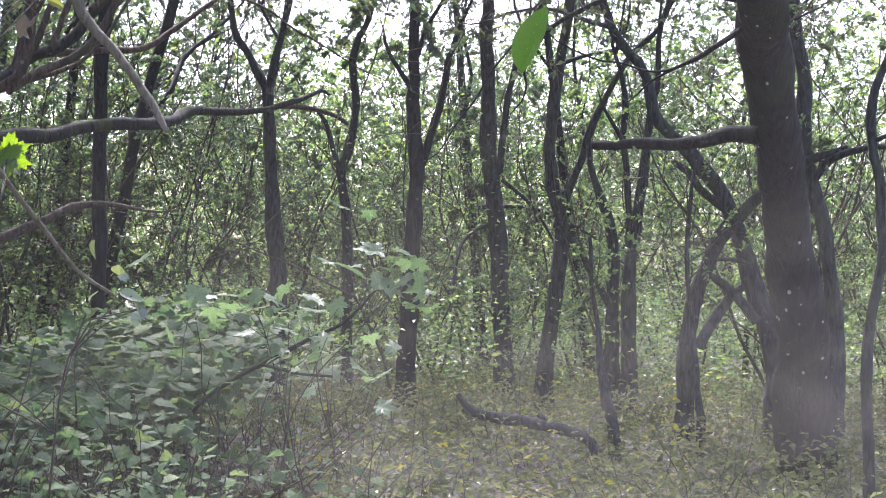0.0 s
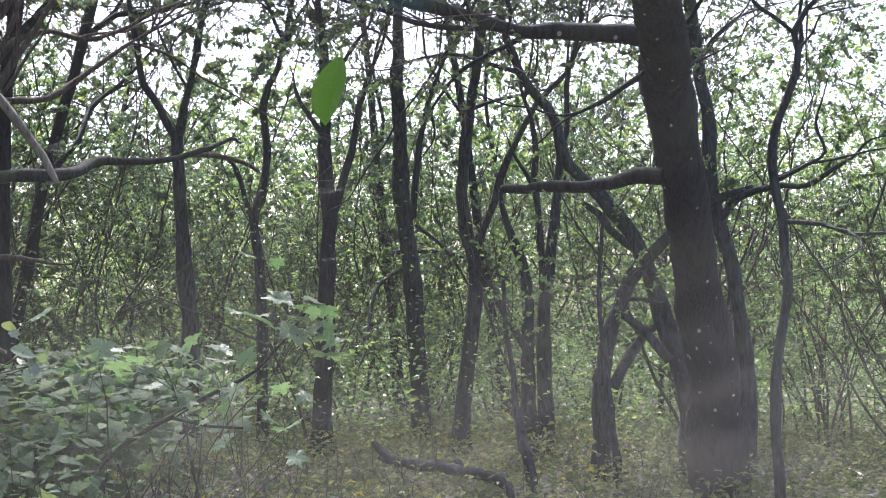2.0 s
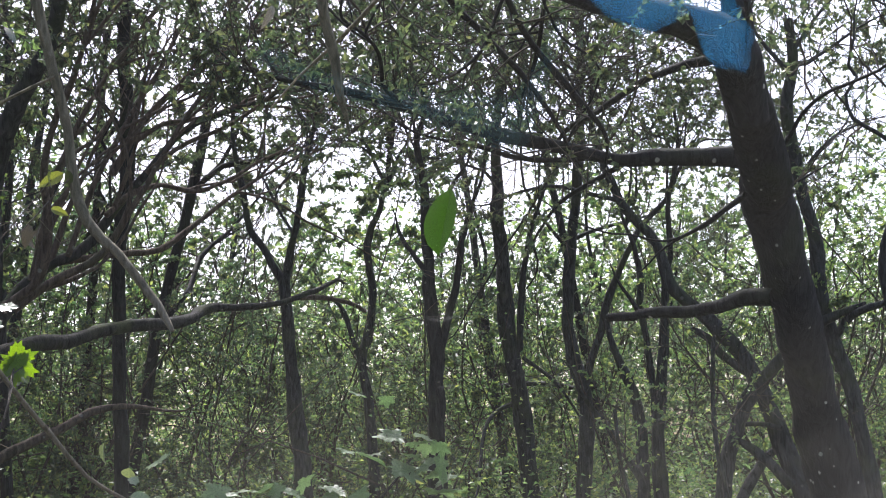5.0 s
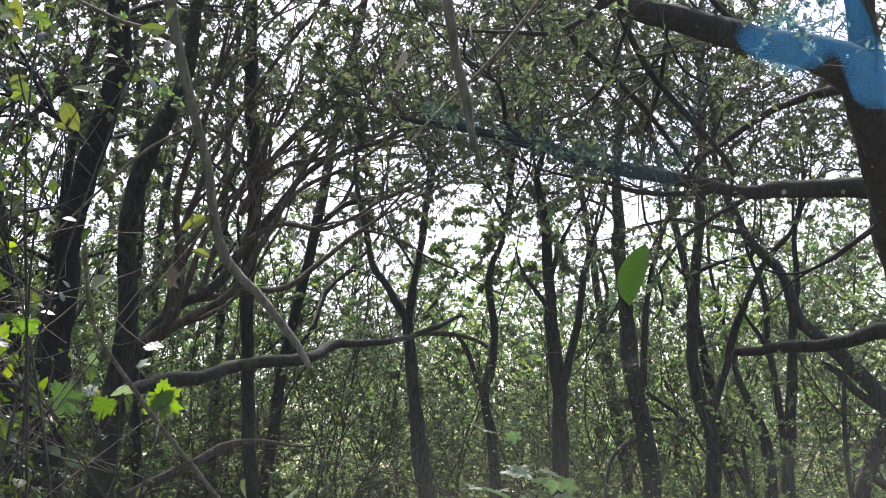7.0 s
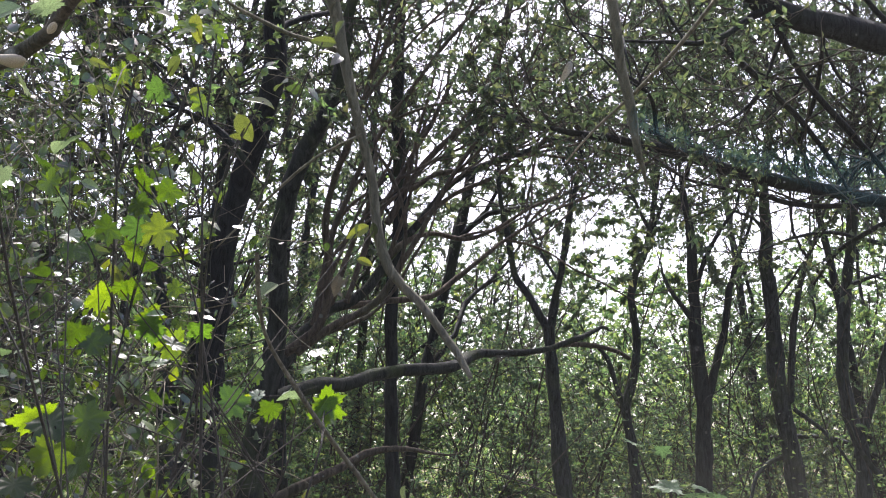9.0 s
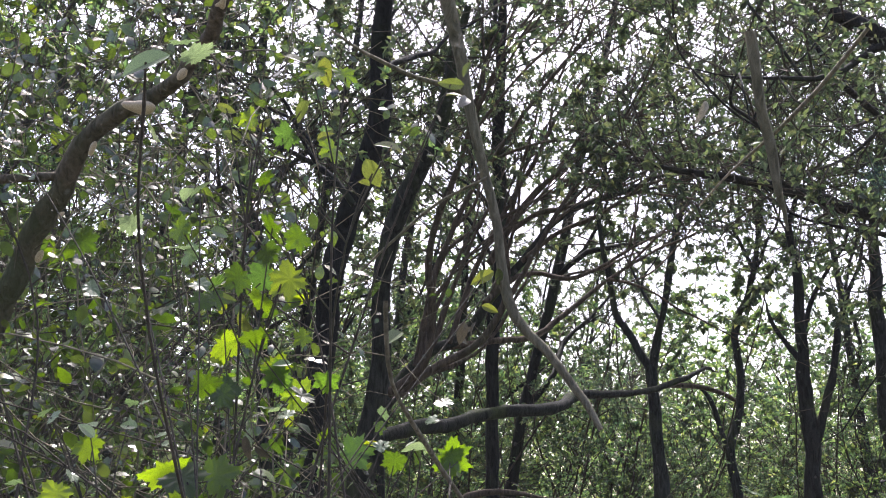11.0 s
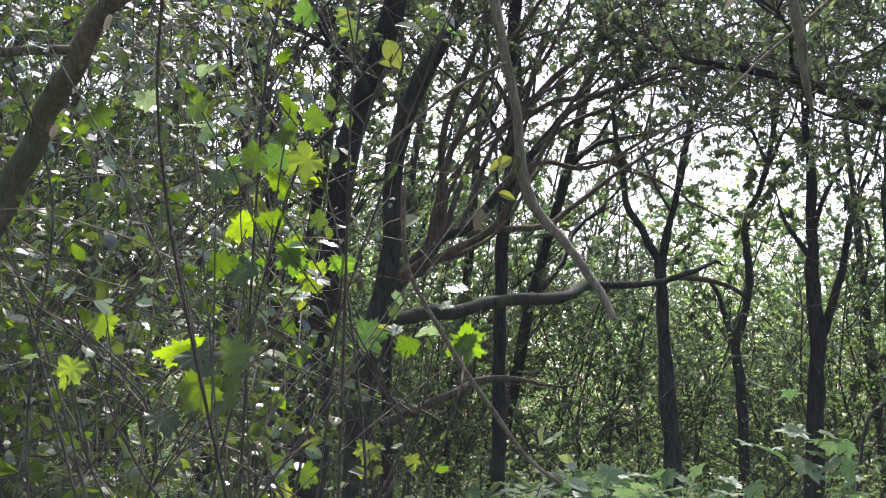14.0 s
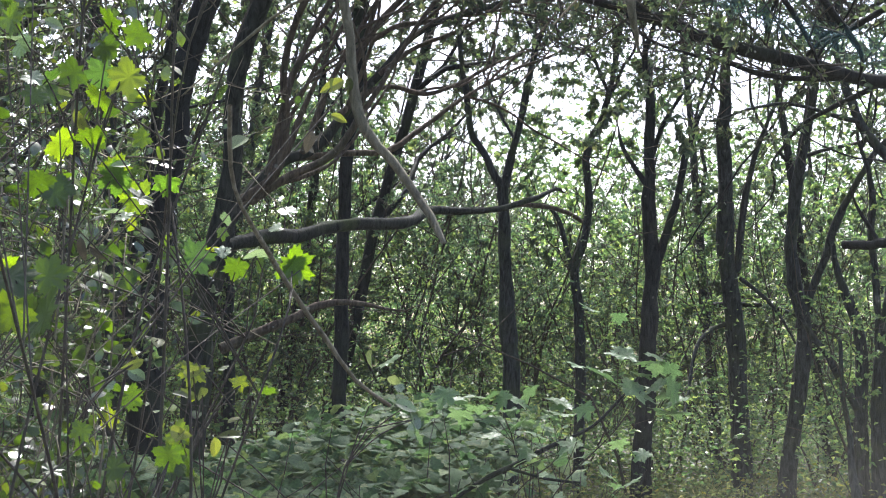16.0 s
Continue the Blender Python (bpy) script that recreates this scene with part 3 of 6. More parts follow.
STEMS["curly_tree"].append(("branch", [(3.51, 6.66, 2.98, 0.012), (3.42, 6.71, 3.08, 0.012), (3.31, 6.75, 3.17, 0.012), (3.28, 6.75, 3.31, 0.010), (3.34, 6.71, 3.40, 0.010), (3.30, 6.72, 3.48, 0.009), (3.33, 6.68, 3.62, 0.007)]))
STEMS["curly_tree"].append(("branch", [(3.54, 6.67, 2.89, 0.009), (3.59, 6.59, 2.97, 0.008), (3.60, 6.52, 3.05, 0.007), (3.69, 6.43, 3.07, 0.005)]))
STEMS["curly_tree"].append(("branch", [(3.53, 6.84, 1.91, 0.015), (3.65, 6.66, 1.88, 0.015), (3.74, 6.51, 1.82, 0.012), (3.84, 6.33, 1.81, 0.008)]))
STEMS["curly_tree"].append(("branch", [(3.48, 6.83, 2.16, 0.015), (3.58, 6.66, 2.23, 0.012), (3.61, 6.52, 2.28, 0.010), (3.51, 6.44, 2.42, 0.008), (3.49, 6.32, 2.53, 0.005)]))

# tree j
STEMS["tree_j"] = []
STEMS["tree_j"].append(("trunk", [(-1.32, 10.88, -0.12, 0.079), (-1.32, 10.88, 0.25, 0.063), (-1.32, 10.88, 1.51, 0.058), (-1.33, 10.83, 2.37, 0.056), (-1.33, 10.77, 2.85, 0.056), (-1.31, 10.68, 3.42, 0.061), (-1.24, 10.58, 3.90, 0.061), (-1.22, 10.48, 4.27, 0.058), (-1.23, 10.34, 4.74, 0.054), (-1.19, 10.19, 5.19, 0.049), (-1.14, 10.01, 5.63, 0.041), (-1.11, 9.86, 5.97, 0.029)]))

# dark tree
STEMS["dark_tree"] = []
STEMS["dark_tree"].append(("trunk", [(-1.98, 7.20, -0.12, 0.103), (-1.98, 7.20, 0.25, 0.082), (-1.98, 7.20, 1.45, 0.076), (-1.96, 7.17, 1.77, 0.073), (-1.92, 7.12, 2.08, 0.068), (-1.88, 7.06, 2.40, 0.062), (-1.83, 6.99, 2.71, 0.057), (-1.76, 6.91, 3.02, 0.055), (-1.68, 6.83, 3.27, 0.055), (-1.58, 6.76, 3.51, 0.055), (-1.50, 6.67, 3.71, 0.053), (-1.47, 6.56, 3.97, 0.050), (-1.46, 6.46, 4.13, 0.045), (-1.41, 6.33, 4.36, 0.035)]))
STEMS["dark_tree"].append(("branch", [(-1.64, 6.70, 3.26, 0.022), (-1.78, 6.72, 3.44, 0.019), (-1.95, 6.74, 3.56, 0.016), (-2.12, 6.77, 3.66, 0.013), (-2.27, 6.79, 3.78, 0.010)]))

# arching tree
STEMS["arching_tree"] = []
STEMS["arching_tree"].append(("trunk", [(-1.97, 8.43, -0.12, 0.108), (-1.97, 8.43, 0.25, 0.086), (-1.97, 8.43, 1.56, 0.080), (-1.92, 8.39, 1.93, 0.072), (-1.86, 8.35, 2.23, 0.068), (-1.78, 8.28, 2.60, 0.056), (-1.78, 8.18, 2.96, 0.052), (-1.75, 8.09, 3.25, 0.052), (-1.67, 8.00, 3.53, 0.052), (-1.54, 7.92, 3.77, 0.048), (-1.42, 7.85, 3.94, 0.044), (-1.34, 7.77, 4.10, 0.039), (-1.27, 7.66, 4.32, 0.033), (-1.20, 7.55, 4.54, 0.026), (-1.10, 7.43, 4.75, 0.018)]))
STEMS["arching_tree"].append(("branch", [(-1.91, 8.62, 2.12, 0.055), (-1.71, 9.03, 2.25, 0.053), (-1.48, 9.45, 2.31, 0.051), (-1.23, 9.85, 2.42, 0.051), (-0.87, 10.26, 2.48, 0.048), (-0.71, 10.64, 2.57, 0.047), (-0.59, 11.02, 2.70, 0.044), (-0.31, 11.40, 2.76, 0.036), (0.04, 11.77, 2.85, 0.029), (0.36, 12.12, 3.00, 0.024), (0.58, 12.47, 3.16, 0.017)]))
STEMS["arching_tree"].append(("branch", [(0.16, 12.32, 2.98, 0.027), (0.43, 12.64, 3.02, 0.025), (0.71, 12.96, 3.00, 0.023), (0.89, 13.29, 2.96, 0.021)]))
STEMS["arching_tree"].append(("branch", [(-1.86, 8.61, 2.30, 0.051), (-1.75, 8.77, 2.55, 0.048), (-1.57, 8.92, 2.78, 0.044), (-1.35, 9.09, 2.94, 0.039), (-1.17, 9.23, 3.22, 0.033), (-0.88, 9.33, 3.60, 0.028), (-0.68, 9.44, 3.88, 0.026), (-0.38, 9.57, 4.05, 0.024), (-0.17, 9.71, 4.16, 0.020), (0.09, 9.83, 4.29, 0.016), (0.35, 9.96, 4.38, 0.009)]))
STEMS["arching_tree"].append(("branch", [(-1.19, 9.09, 3.17, 0.025), (-1.04, 9.27, 3.36, 0.023), (-0.85, 9.47, 3.46, 0.019), (-0.61, 9.69, 3.46, 0.018), (-0.40, 9.87, 3.58, 0.016), (-0.14, 10.04, 3.77, 0.014), (0.09, 10.20, 3.92, 0.009)]))
STEMS["arching_tree"].append(("branch", [(-1.47, 9.02, 2.83, 0.029), (-1.13, 9.31, 2.92, 0.025), (-0.86, 9.59, 3.00, 0.024), (-0.62, 9.84, 3.22, 0.020), (-0.36, 10.07, 3.49, 0.018), (-0.09, 10.29, 3.72, 0.014), (0.18, 10.51, 3.93, 0.010)]))
STEMS["arching_tree"].append(("branch", [(-1.13, 8.94, 3.43, 0.031), (-0.98, 9.00, 3.73, 0.027), (-0.86, 9.07, 3.92, 0.025), (-0.66, 9.14, 4.15, 0.023), (-0.41, 9.20, 4.37, 0.021), (-0.16, 9.26, 4.56, 0.017), (0.09, 9.31, 4.74, 0.013), (0.34, 9.37, 4.88, 0.009)]))
STEMS["arching_tree"].append(("branch", [(-0.99, 9.19, 3.74, 0.023), (-0.80, 9.36, 3.90, 0.019), (-0.55, 9.56, 4.00, 0.018), (-0.26, 9.73, 4.15, 0.016), (0.00, 9.90, 4.26, 0.014), (0.25, 10.07, 4.39, 0.009)]))
STEMS["arching_tree"].append(("branch", [(-1.62, 8.71, 2.66, 0.030), (-1.53, 8.72, 3.18, 0.026), (-1.44, 8.76, 3.48, 0.022), (-1.32, 8.79, 3.77, 0.020), (-1.16, 8.81, 4.07, 0.018), (-0.96, 8.83, 4.36, 0.017), (-0.76, 8.83, 4.65, 0.015), (-0.55, 8.84, 4.91, 0.013), (-0.35, 8.85, 5.12, 0.008)]))
STEMS["arching_tree"].append(("branch", [(-1.39, 8.72, 2.82, 0.024), (-1.28, 8.80, 3.19, 0.022), (-1.17, 8.87, 3.50, 0.020), (-1.01, 8.93, 3.84, 0.018), (-0.81, 8.98, 4.19, 0.017), (-0.65, 9.01, 4.54, 0.015), (-0.44, 9.04, 4.85, 0.013), (-0.19, 9.08, 5.11, 0.009)]))
STEMS["arching_tree"].append(("branch", [(-1.78, 8.51, 2.44, 0.035), (-1.54, 8.48, 2.63, 0.033), (-1.46, 8.39, 2.99, 0.029), (-1.46, 8.28, 3.28, 0.025), (-1.37, 8.17, 3.60, 0.023), (-1.23, 8.06, 3.88, 0.019), (-1.12, 7.91, 4.21, 0.015), (-1.01, 7.75, 4.54, 0.011)]))
STEMS["arching_tree"].append(("branch", [(-1.70, 8.52, 2.44, 0.031), (-1.45, 8.64, 2.65, 0.029), (-1.19, 8.75, 2.82, 0.026), (-0.96, 8.80, 3.19, 0.022), (-0.76, 8.84, 3.56, 0.018), (-0.52, 8.85, 3.93, 0.014), (-0.24, 8.87, 4.22, 0.012), (0.11, 8.92, 4.38, 0.008)]))
STEMS["arching_tree"].append(("branch", [(-1.90, 8.76, 1.46, 0.040), (-1.61, 8.88, 1.60, 0.034), (-1.43, 8.96, 1.68, 0.032), (-1.28, 9.04, 1.77, 0.028), (-1.09, 9.12, 1.82, 0.020), (-0.85, 9.21, 1.80, 0.012)]))

# tree k
STEMS["tree_k"] = []
STEMS["tree_k"].append(("trunk", [(-2.92, 9.64, -0.12, 0.078), (-2.92, 9.64, 0.25, 0.062), (-2.92, 9.64, 1.58, 0.058), (-2.98, 9.52, 2.79, 0.055), (-2.99, 9.34, 3.66, 0.053), (-3.06, 9.23, 3.99, 0.051), (-3.12, 9.11, 4.32, 0.049), (-3.15, 8.97, 4.69, 0.044), (-3.15, 8.83, 5.05, 0.040), (-3.17, 8.64, 5.44, 0.031)]))
STEMS["tree_k"].append(("branch", [(-3.08, 9.22, 3.99, 0.031), (-2.86, 9.14, 4.14, 0.028), (-2.62, 9.05, 4.29, 0.024), (-2.38, 8.95, 4.47, 0.019), (-2.18, 8.82, 4.64, 0.015)]))
STEMS["tree_k"].append(("branch", [(-2.97, 9.38, 3.53, 0.027), (-3.30, 9.42, 3.82, 0.025), (-3.61, 9.47, 4.03, 0.021), (-3.88, 9.49, 4.38, 0.016)]))

# tree l
STEMS["tree_l"] = []
STEMS["tree_l"].append(("trunk", [(-3.83, 8.25, -0.12, 0.065), (-3.83, 8.25, 0.25, 0.052), (-3.83, 8.25, 1.52, 0.048), (-3.85, 8.15, 2.59, 0.044), (-3.81, 8.08, 3.05, 0.040), (-3.83, 8.02, 3.28, 0.036), (-3.90, 7.90, 3.61, 0.032), (-3.93, 7.77, 3.98, 0.026), (-3.87, 7.62, 4.45, 0.020), (-3.88, 7.47, 4.80, 0.014)]))
STEMS["tree_l"].append(("branch", [(-3.77, 7.09, 2.45, 0.028), (-3.49, 6.82, 2.36, 0.030), (-3.10, 6.61, 2.20, 0.030), (-2.76, 6.36, 2.05, 0.027), (-2.46, 6.09, 1.89, 0.020)]))

# near leaning trunk
STEMS["spotted_tree"] = []
STEMS["spotted_tree"].append(("trunk", [(-1.82, 2.65, -0.12, 0.062), (-1.82, 2.65, 0.25, 0.050), (-1.82, 2.65, 1.50, 0.046), (-1.73, 2.63, 1.60, 0.042), (-1.64, 2.60, 1.69, 0.040), (-1.52, 2.58, 1.81, 0.036), (-1.43, 2.54, 1.93, 0.032), (-1.35, 2.49, 2.03, 0.030), (-1.27, 2.43, 2.12, 0.027), (-1.20, 2.37, 2.19, 0.023), (-1.11, 2.33, 2.23, 0.022), (-1.02, 2.28, 2.25, 0.020), (-0.96, 2.23, 2.29, 0.019), (-0.91, 2.17, 2.32, 0.018), (-0.86, 2.10, 2.35, 0.016)]))
STEMS["spotted_tree"].append(("branch", [(-1.30, 2.47, 2.13, 0.014), (-1.43, 2.47, 2.13, 0.013), (-1.55, 2.46, 2.12, 0.012), (-1.68, 2.45, 2.11, 0.010), (-1.80, 2.44, 2.09, 0.009)]))

# drooping twig
STEMS["drooping_twig"] = []
STEMS["drooping_twig"].append(("branch", [(-0.57, 2.90, 2.70, 0.019), (-0.54, 2.96, 2.55, 0.016), (-0.52, 2.99, 2.43, 0.014), (-0.49, 3.03, 2.28, 0.013), (-0.46, 3.06, 2.14, 0.012), (-0.45, 3.08, 2.01, 0.013), (-0.42, 3.08, 1.92, 0.013), (-0.35, 3.09, 1.84, 0.011), (-0.28, 3.10, 1.75, 0.010), (-0.24, 3.09, 1.69, 0.009), (-0.22, 3.08, 1.65, 0.006)]))
STEMS["drooping_twig"].append(("branch", [(-0.53, 3.01, 2.47, 0.009), (-0.58, 2.97, 2.49, 0.007), (-0.65, 2.93, 2.50, 0.006), (-0.71, 2.89, 2.52, 0.005), (-0.77, 2.84, 2.54, 0.004), (-0.83, 2.79, 2.57, 0.004)]))
STEMS["drooping_twig"].append(("branch", [(-0.48, 2.98, 2.25, 0.004), (-0.60, 3.03, 2.21, 0.004), (-0.70, 3.08, 2.15, 0.004), (-0.81, 3.13, 2.07, 0.003), (-0.89, 3.17, 2.01, 0.002)]))

# hanging branch
STEMS["hanging_branch"] = []
STEMS["hanging_branch"].append(("branch", [(0.13, 2.66, 2.46, 0.013), (0.14, 2.69, 2.37, 0.012), (0.15, 2.72, 2.29, 0.011), (0.17, 2.75, 2.21, 0.010), (0.18, 2.77, 2.13, 0.008), (0.19, 2.79, 2.09, 0.006), (0.20, 2.80, 2.05, 0.003)]))
STEMS["hanging_branch"].append(("branch", [(0.36, 2.60, 2.43, 0.005), (0.27, 2.70, 2.34, 0.005), (0.18, 2.79, 2.27, 0.004), (0.09, 2.87, 2.21, 0.003), (0.02, 2.94, 2.15, 0.002)]))

# leafy twig
STEMS["leafy_twig"] = []
STEMS["leafy_twig"].append(("branch", [(-0.64, 2.55, 1.86, 0.005), (-0.65, 2.64, 1.75, 0.005), (-0.64, 2.73, 1.68, 0.005), (-0.60, 2.82, 1.60, 0.006), (-0.55, 2.91, 1.51, 0.006), (-0.49, 2.99, 1.42, 0.006), (-0.42, 3.07, 1.32, 0.005), (-0.34, 3.15, 1.26, 0.005)]))

# dead branch
STEMS["dead_branch"] = []
STEMS["dead_branch"].append(("branch", [(1.46, 9.25, 0.49, 0.025), (1.55, 9.17, 0.38, 0.035), (1.73, 9.09, 0.33, 0.037), (1.90, 9.00, 0.32, 0.041), (2.04, 8.91, 0.30, 0.045), (2.24, 8.81, 0.26, 0.041), (2.33, 8.73, 0.20, 0.034), (2.33, 8.66, 0.09, 0.028), (2.36, 8.59, 0.00, 0.020)]))
STEMS["dead_branch"].append(("branch", [(2.10, 9.00, 0.28, 0.029), (2.05, 9.02, 0.34, 0.025), (2.01, 9.03, 0.37, 0.016)]))
STEMS["dead_branch"].append(("branch", [(1.62, 9.21, 0.35, 0.025), (1.54, 9.17, 0.36, 0.021), (1.48, 9.14, 0.39, 0.016)]))

# small tree
STEMS["small_tree"] = []
STEMS["small_tree"].append(("trunk", [(2.73, 9.55, -0.12, 0.066), (2.73, 9.55, 0.16, 0.049), (2.70, 9.64, 0.50, 0.038), (2.67, 9.70, 0.76, 0.029), (2.66, 9.76, 1.07, 0.022), (2.62, 9.82, 1.33, 0.018), (2.60, 9.85, 1.69, 0.014)]))

# small tree b
STEMS["small_tree_b"] = []
STEMS["small_tree_b"].append(("trunk", [(3.55, 9.93, -0.12, 0.044), (3.55, 9.93, 0.25, 0.033), (3.54, 10.02, 0.70, 0.026), (3.53, 10.08, 1.07, 0.024), (3.50, 10.13, 1.44, 0.021), (3.52, 10.15, 1.81, 0.019), (3.56, 10.15, 2.28, 0.014)]))

# sapling stem
STEMS["sapling_stem"] = []
STEMS["sapling_stem"].append(("stem", [(-0.33, 6.35, -0.12, 0.013), (-0.33, 6.35, 0.25, 0.011), (-0.33, 6.35, 0.61, 0.010), (-0.15, 6.36, 0.79, 0.011), (0.04, 6.35, 0.90, 0.013), (0.24, 6.34, 1.01, 0.011), (0.43, 6.32, 1.11, 0.008), (0.56, 6.29, 1.25, 0.007), (0.67, 6.26, 1.39, 0.006)]))
STEMS["sapling_stem"].append(("branch", [(0.03, 6.34, 0.89, 0.008), (0.21, 6.31, 0.85, 0.007), (0.37, 6.27, 0.84, 0.006)]))

# places of leaves big enough to tell apart: x, y, z, size
LIME_LEAVES = [
    (-0.77, 2.37, 2.30, 0.060),
    (-0.70, 2.39, 2.29, 0.053),
    (-0.83, 2.40, 2.17, 0.053),
    (-0.74, 2.43, 2.15, 0.060),
    (-0.90, 2.64, 2.05, 0.062),
    (-0.92, 2.64, 2.02, 0.050),
    (-0.94, 2.66, 1.93, 0.074),
    (-0.89, 2.67, 1.94, 0.059),
    (-0.97, 2.57, 1.77, 0.067),
    (-0.89, 2.61, 1.71, 0.072),
    (-0.85, 2.62, 1.68, 0.074),
    (-0.78, 2.63, 1.70, 0.053),
    (-1.07, 2.33, 2.17, 0.051),
    (-0.97, 2.44, 1.88, 0.064),
    (-0.90, 2.37, 2.20, 0.051),
    (-0.77, 2.96, 1.59, 0.080),
    (-0.55, 3.00, 1.57, 0.088),
    (-0.94, 2.19, 1.48, 0.092),
    (-1.15, 2.32, 1.54, 0.062),
    (-1.13, 2.12, 1.44, 0.061),
    (-1.55, 2.41, 1.86, 0.055),
    (-1.39, 2.31, 1.61, 0.060),
]
LOW_LEAVES = [
    (-0.86, 2.46, 2.00, 0.064),
    (-0.82, 2.40, 1.87, 0.089),
    (-0.88, 2.40, 1.76, 0.077),
    (-0.93, 2.30, 1.65, 0.064),
    (-0.88, 2.62, 1.73, 0.067),
    (-0.57, 3.01, 1.57, 0.082),
    (-0.70, 2.99, 1.56, 0.066),
    (-0.97, 2.83, 1.30, 0.064),
    (-0.94, 2.84, 1.26, 0.051),
    (-0.84, 2.34, 1.21, 0.055),
    (-0.86, 2.13, 1.41, 0.107),
    (-0.89, 2.12, 1.47, 0.088),
    (-0.71, 2.59, 1.20, 0.064),
    (-0.72, 2.69, 1.32, 0.067),
    (-0.66, 2.91, 1.30, 0.046),
    (-0.88, 2.28, 1.85, 0.064),
    (-0.96, 2.23, 1.93, 0.064),
    (-0.71, 2.48, 1.16, 0.066),
]
GLOSSY_LEAVES = [
    (-0.96, 2.30, 2.04, 0.055),
    (-1.09, 2.27, 1.96, 0.066),
    (-1.01, 2.31, 1.93, 0.077),
    (-0.84, 2.52, 1.63, 0.051),
    (-1.09, 2.44, 1.65, 0.041),
    (-0.65, 2.98, 1.60, 0.066),
    (-0.72, 2.97, 1.61, 0.053),
    (-1.18, 2.20, 1.59, 0.042),
    (-1.21, 2.08, 2.04, 0.047),
    (-1.36, 2.10, 1.64, 0.053),
    (-1.39, 2.20, 2.10, 0.069),
    (-1.09, 2.34, 1.59, 0.040),
    (-1.16, 2.32, 1.59, 0.049),
    (-1.18, 2.09, 1.47, 0.041),
    (-0.72, 1.41, 1.93, 0.064),
    (-0.66, 3.00, 1.61, 0.053),
    (-0.88, 2.63, 1.65, 0.048),
    (-0.83, 2.66, 1.32, 0.048),
    (-0.30, 3.15, 1.26, 0.063),
    (-0.28, 3.15, 1.23, 0.060),
    (-0.39, 3.14, 1.26, 0.038),
]
OVATE_LEAVES = [
    (-0.46, 3.06, 2.02, 0.060),
    (-0.50, 3.06, 2.02, 0.082),
    (-0.74, 2.38, 2.30, 0.071),
    (-0.80, 2.43, 2.24, 0.061),
    (-0.88, 2.43, 2.21, 0.042),
    (-0.91, 2.43, 2.20, 0.042),
    (-0.96, 2.48, 2.21, 0.048),
    (-0.96, 2.43, 2.25, 0.050),
    (-0.76, 2.43, 2.24, 0.042),
    (-1.03, 2.33, 2.16, 0.050),
    (-0.63, 2.53, 2.19, 0.078),
    (-0.67, 2.53, 2.13, 0.078),
    (-0.52, 2.63, 2.36, 0.070),
    (-0.55, 2.63, 2.29, 0.054),
    (-0.98, 2.53, 1.87, 0.071),
    (-0.84, 2.33, 2.24, 0.045),
    (-0.98, 2.33, 2.34, 0.051),
    (-1.77, 2.63, 2.37, 0.066),
    (-1.73, 2.63, 2.35, 0.056),
    (-0.71, 2.75, 1.28, 0.067),
    (-0.65, 2.75, 1.20, 0.061),
    (-0.71, 2.55, 1.21, 0.064),
    (-0.62, 2.85, 1.31, 0.050),
    (-0.76, 2.55, 1.39, 0.057),
    (-0.78, 2.45, 1.34, 0.055),
    (-0.71, 2.65, 1.33, 0.054),
]
ROUND_LEAVES = [
    (-0.39, 3.15, 1.37, 0.049),
    (-0.33, 3.15, 1.32, 0.041),
    (-0.68, 2.86, 1.84, 0.051),
]
SAPLING_LEAVES = [
    (-0.30, 6.19, 1.22, 0.154),
    (-0.15, 6.30, 1.24, 0.195),
    (-0.03, 6.30, 1.17, 0.167),
    (0.09, 6.40, 1.21, 0.159),
    (-0.21, 6.19, 1.14, 0.148),
    (-0.36, 6.19, 1.13, 0.137),
    (0.29, 6.29, 1.17, 0.167),
    (0.40, 6.39, 1.17, 0.125),
    (0.15, 6.19, 1.07, 0.137),
    (0.29, 6.09, 1.02, 0.151),
    (0.36, 6.08, 0.98, 0.108),
    (0.49, 5.78, 1.46, 0.180),
    (0.59, 5.77, 1.29, 0.216),
    (0.75, 5.85, 1.20, 0.209),
    (0.63, 5.87, 1.42, 0.157),
    (0.74, 5.85, 1.38, 0.131),
    (0.50, 6.17, 0.89, 0.137),
    (0.57, 6.16, 0.85, 0.165),
    (0.42, 5.88, 1.38, 0.115),
    (0.23, 6.29, 1.13, 0.128),
]
DEAD_LEAVES = [
    (0.03, 2.75, 2.32, 0.051),
    (-0.54, 3.06, 1.89, 0.036),
    (-0.55, 3.06, 1.87, 0.030),
    (-0.91, 2.51, 1.56, 0.051),
    (-0.88, 2.52, 1.55, 0.041),
    (-0.50, 2.73, 2.36, 0.048),
    (-0.54, 2.98, 1.87, 0.053),
    (-0.52, 2.98, 1.88, 0.040),
]
FUNGI = [
    (-1.107, 2.287, 2.175, 0.067),
    (-0.997, 2.188, 2.188, 0.033),
    (-0.882, 2.064, 2.257, 0.034),
    (-1.215, 2.351, 2.120, 0.031),
    (-1.313, 2.450, 2.024, 0.020),
    (-1.373, 2.496, 1.955, 0.033),
    (-1.341, 2.469, 1.987, 0.017),
]
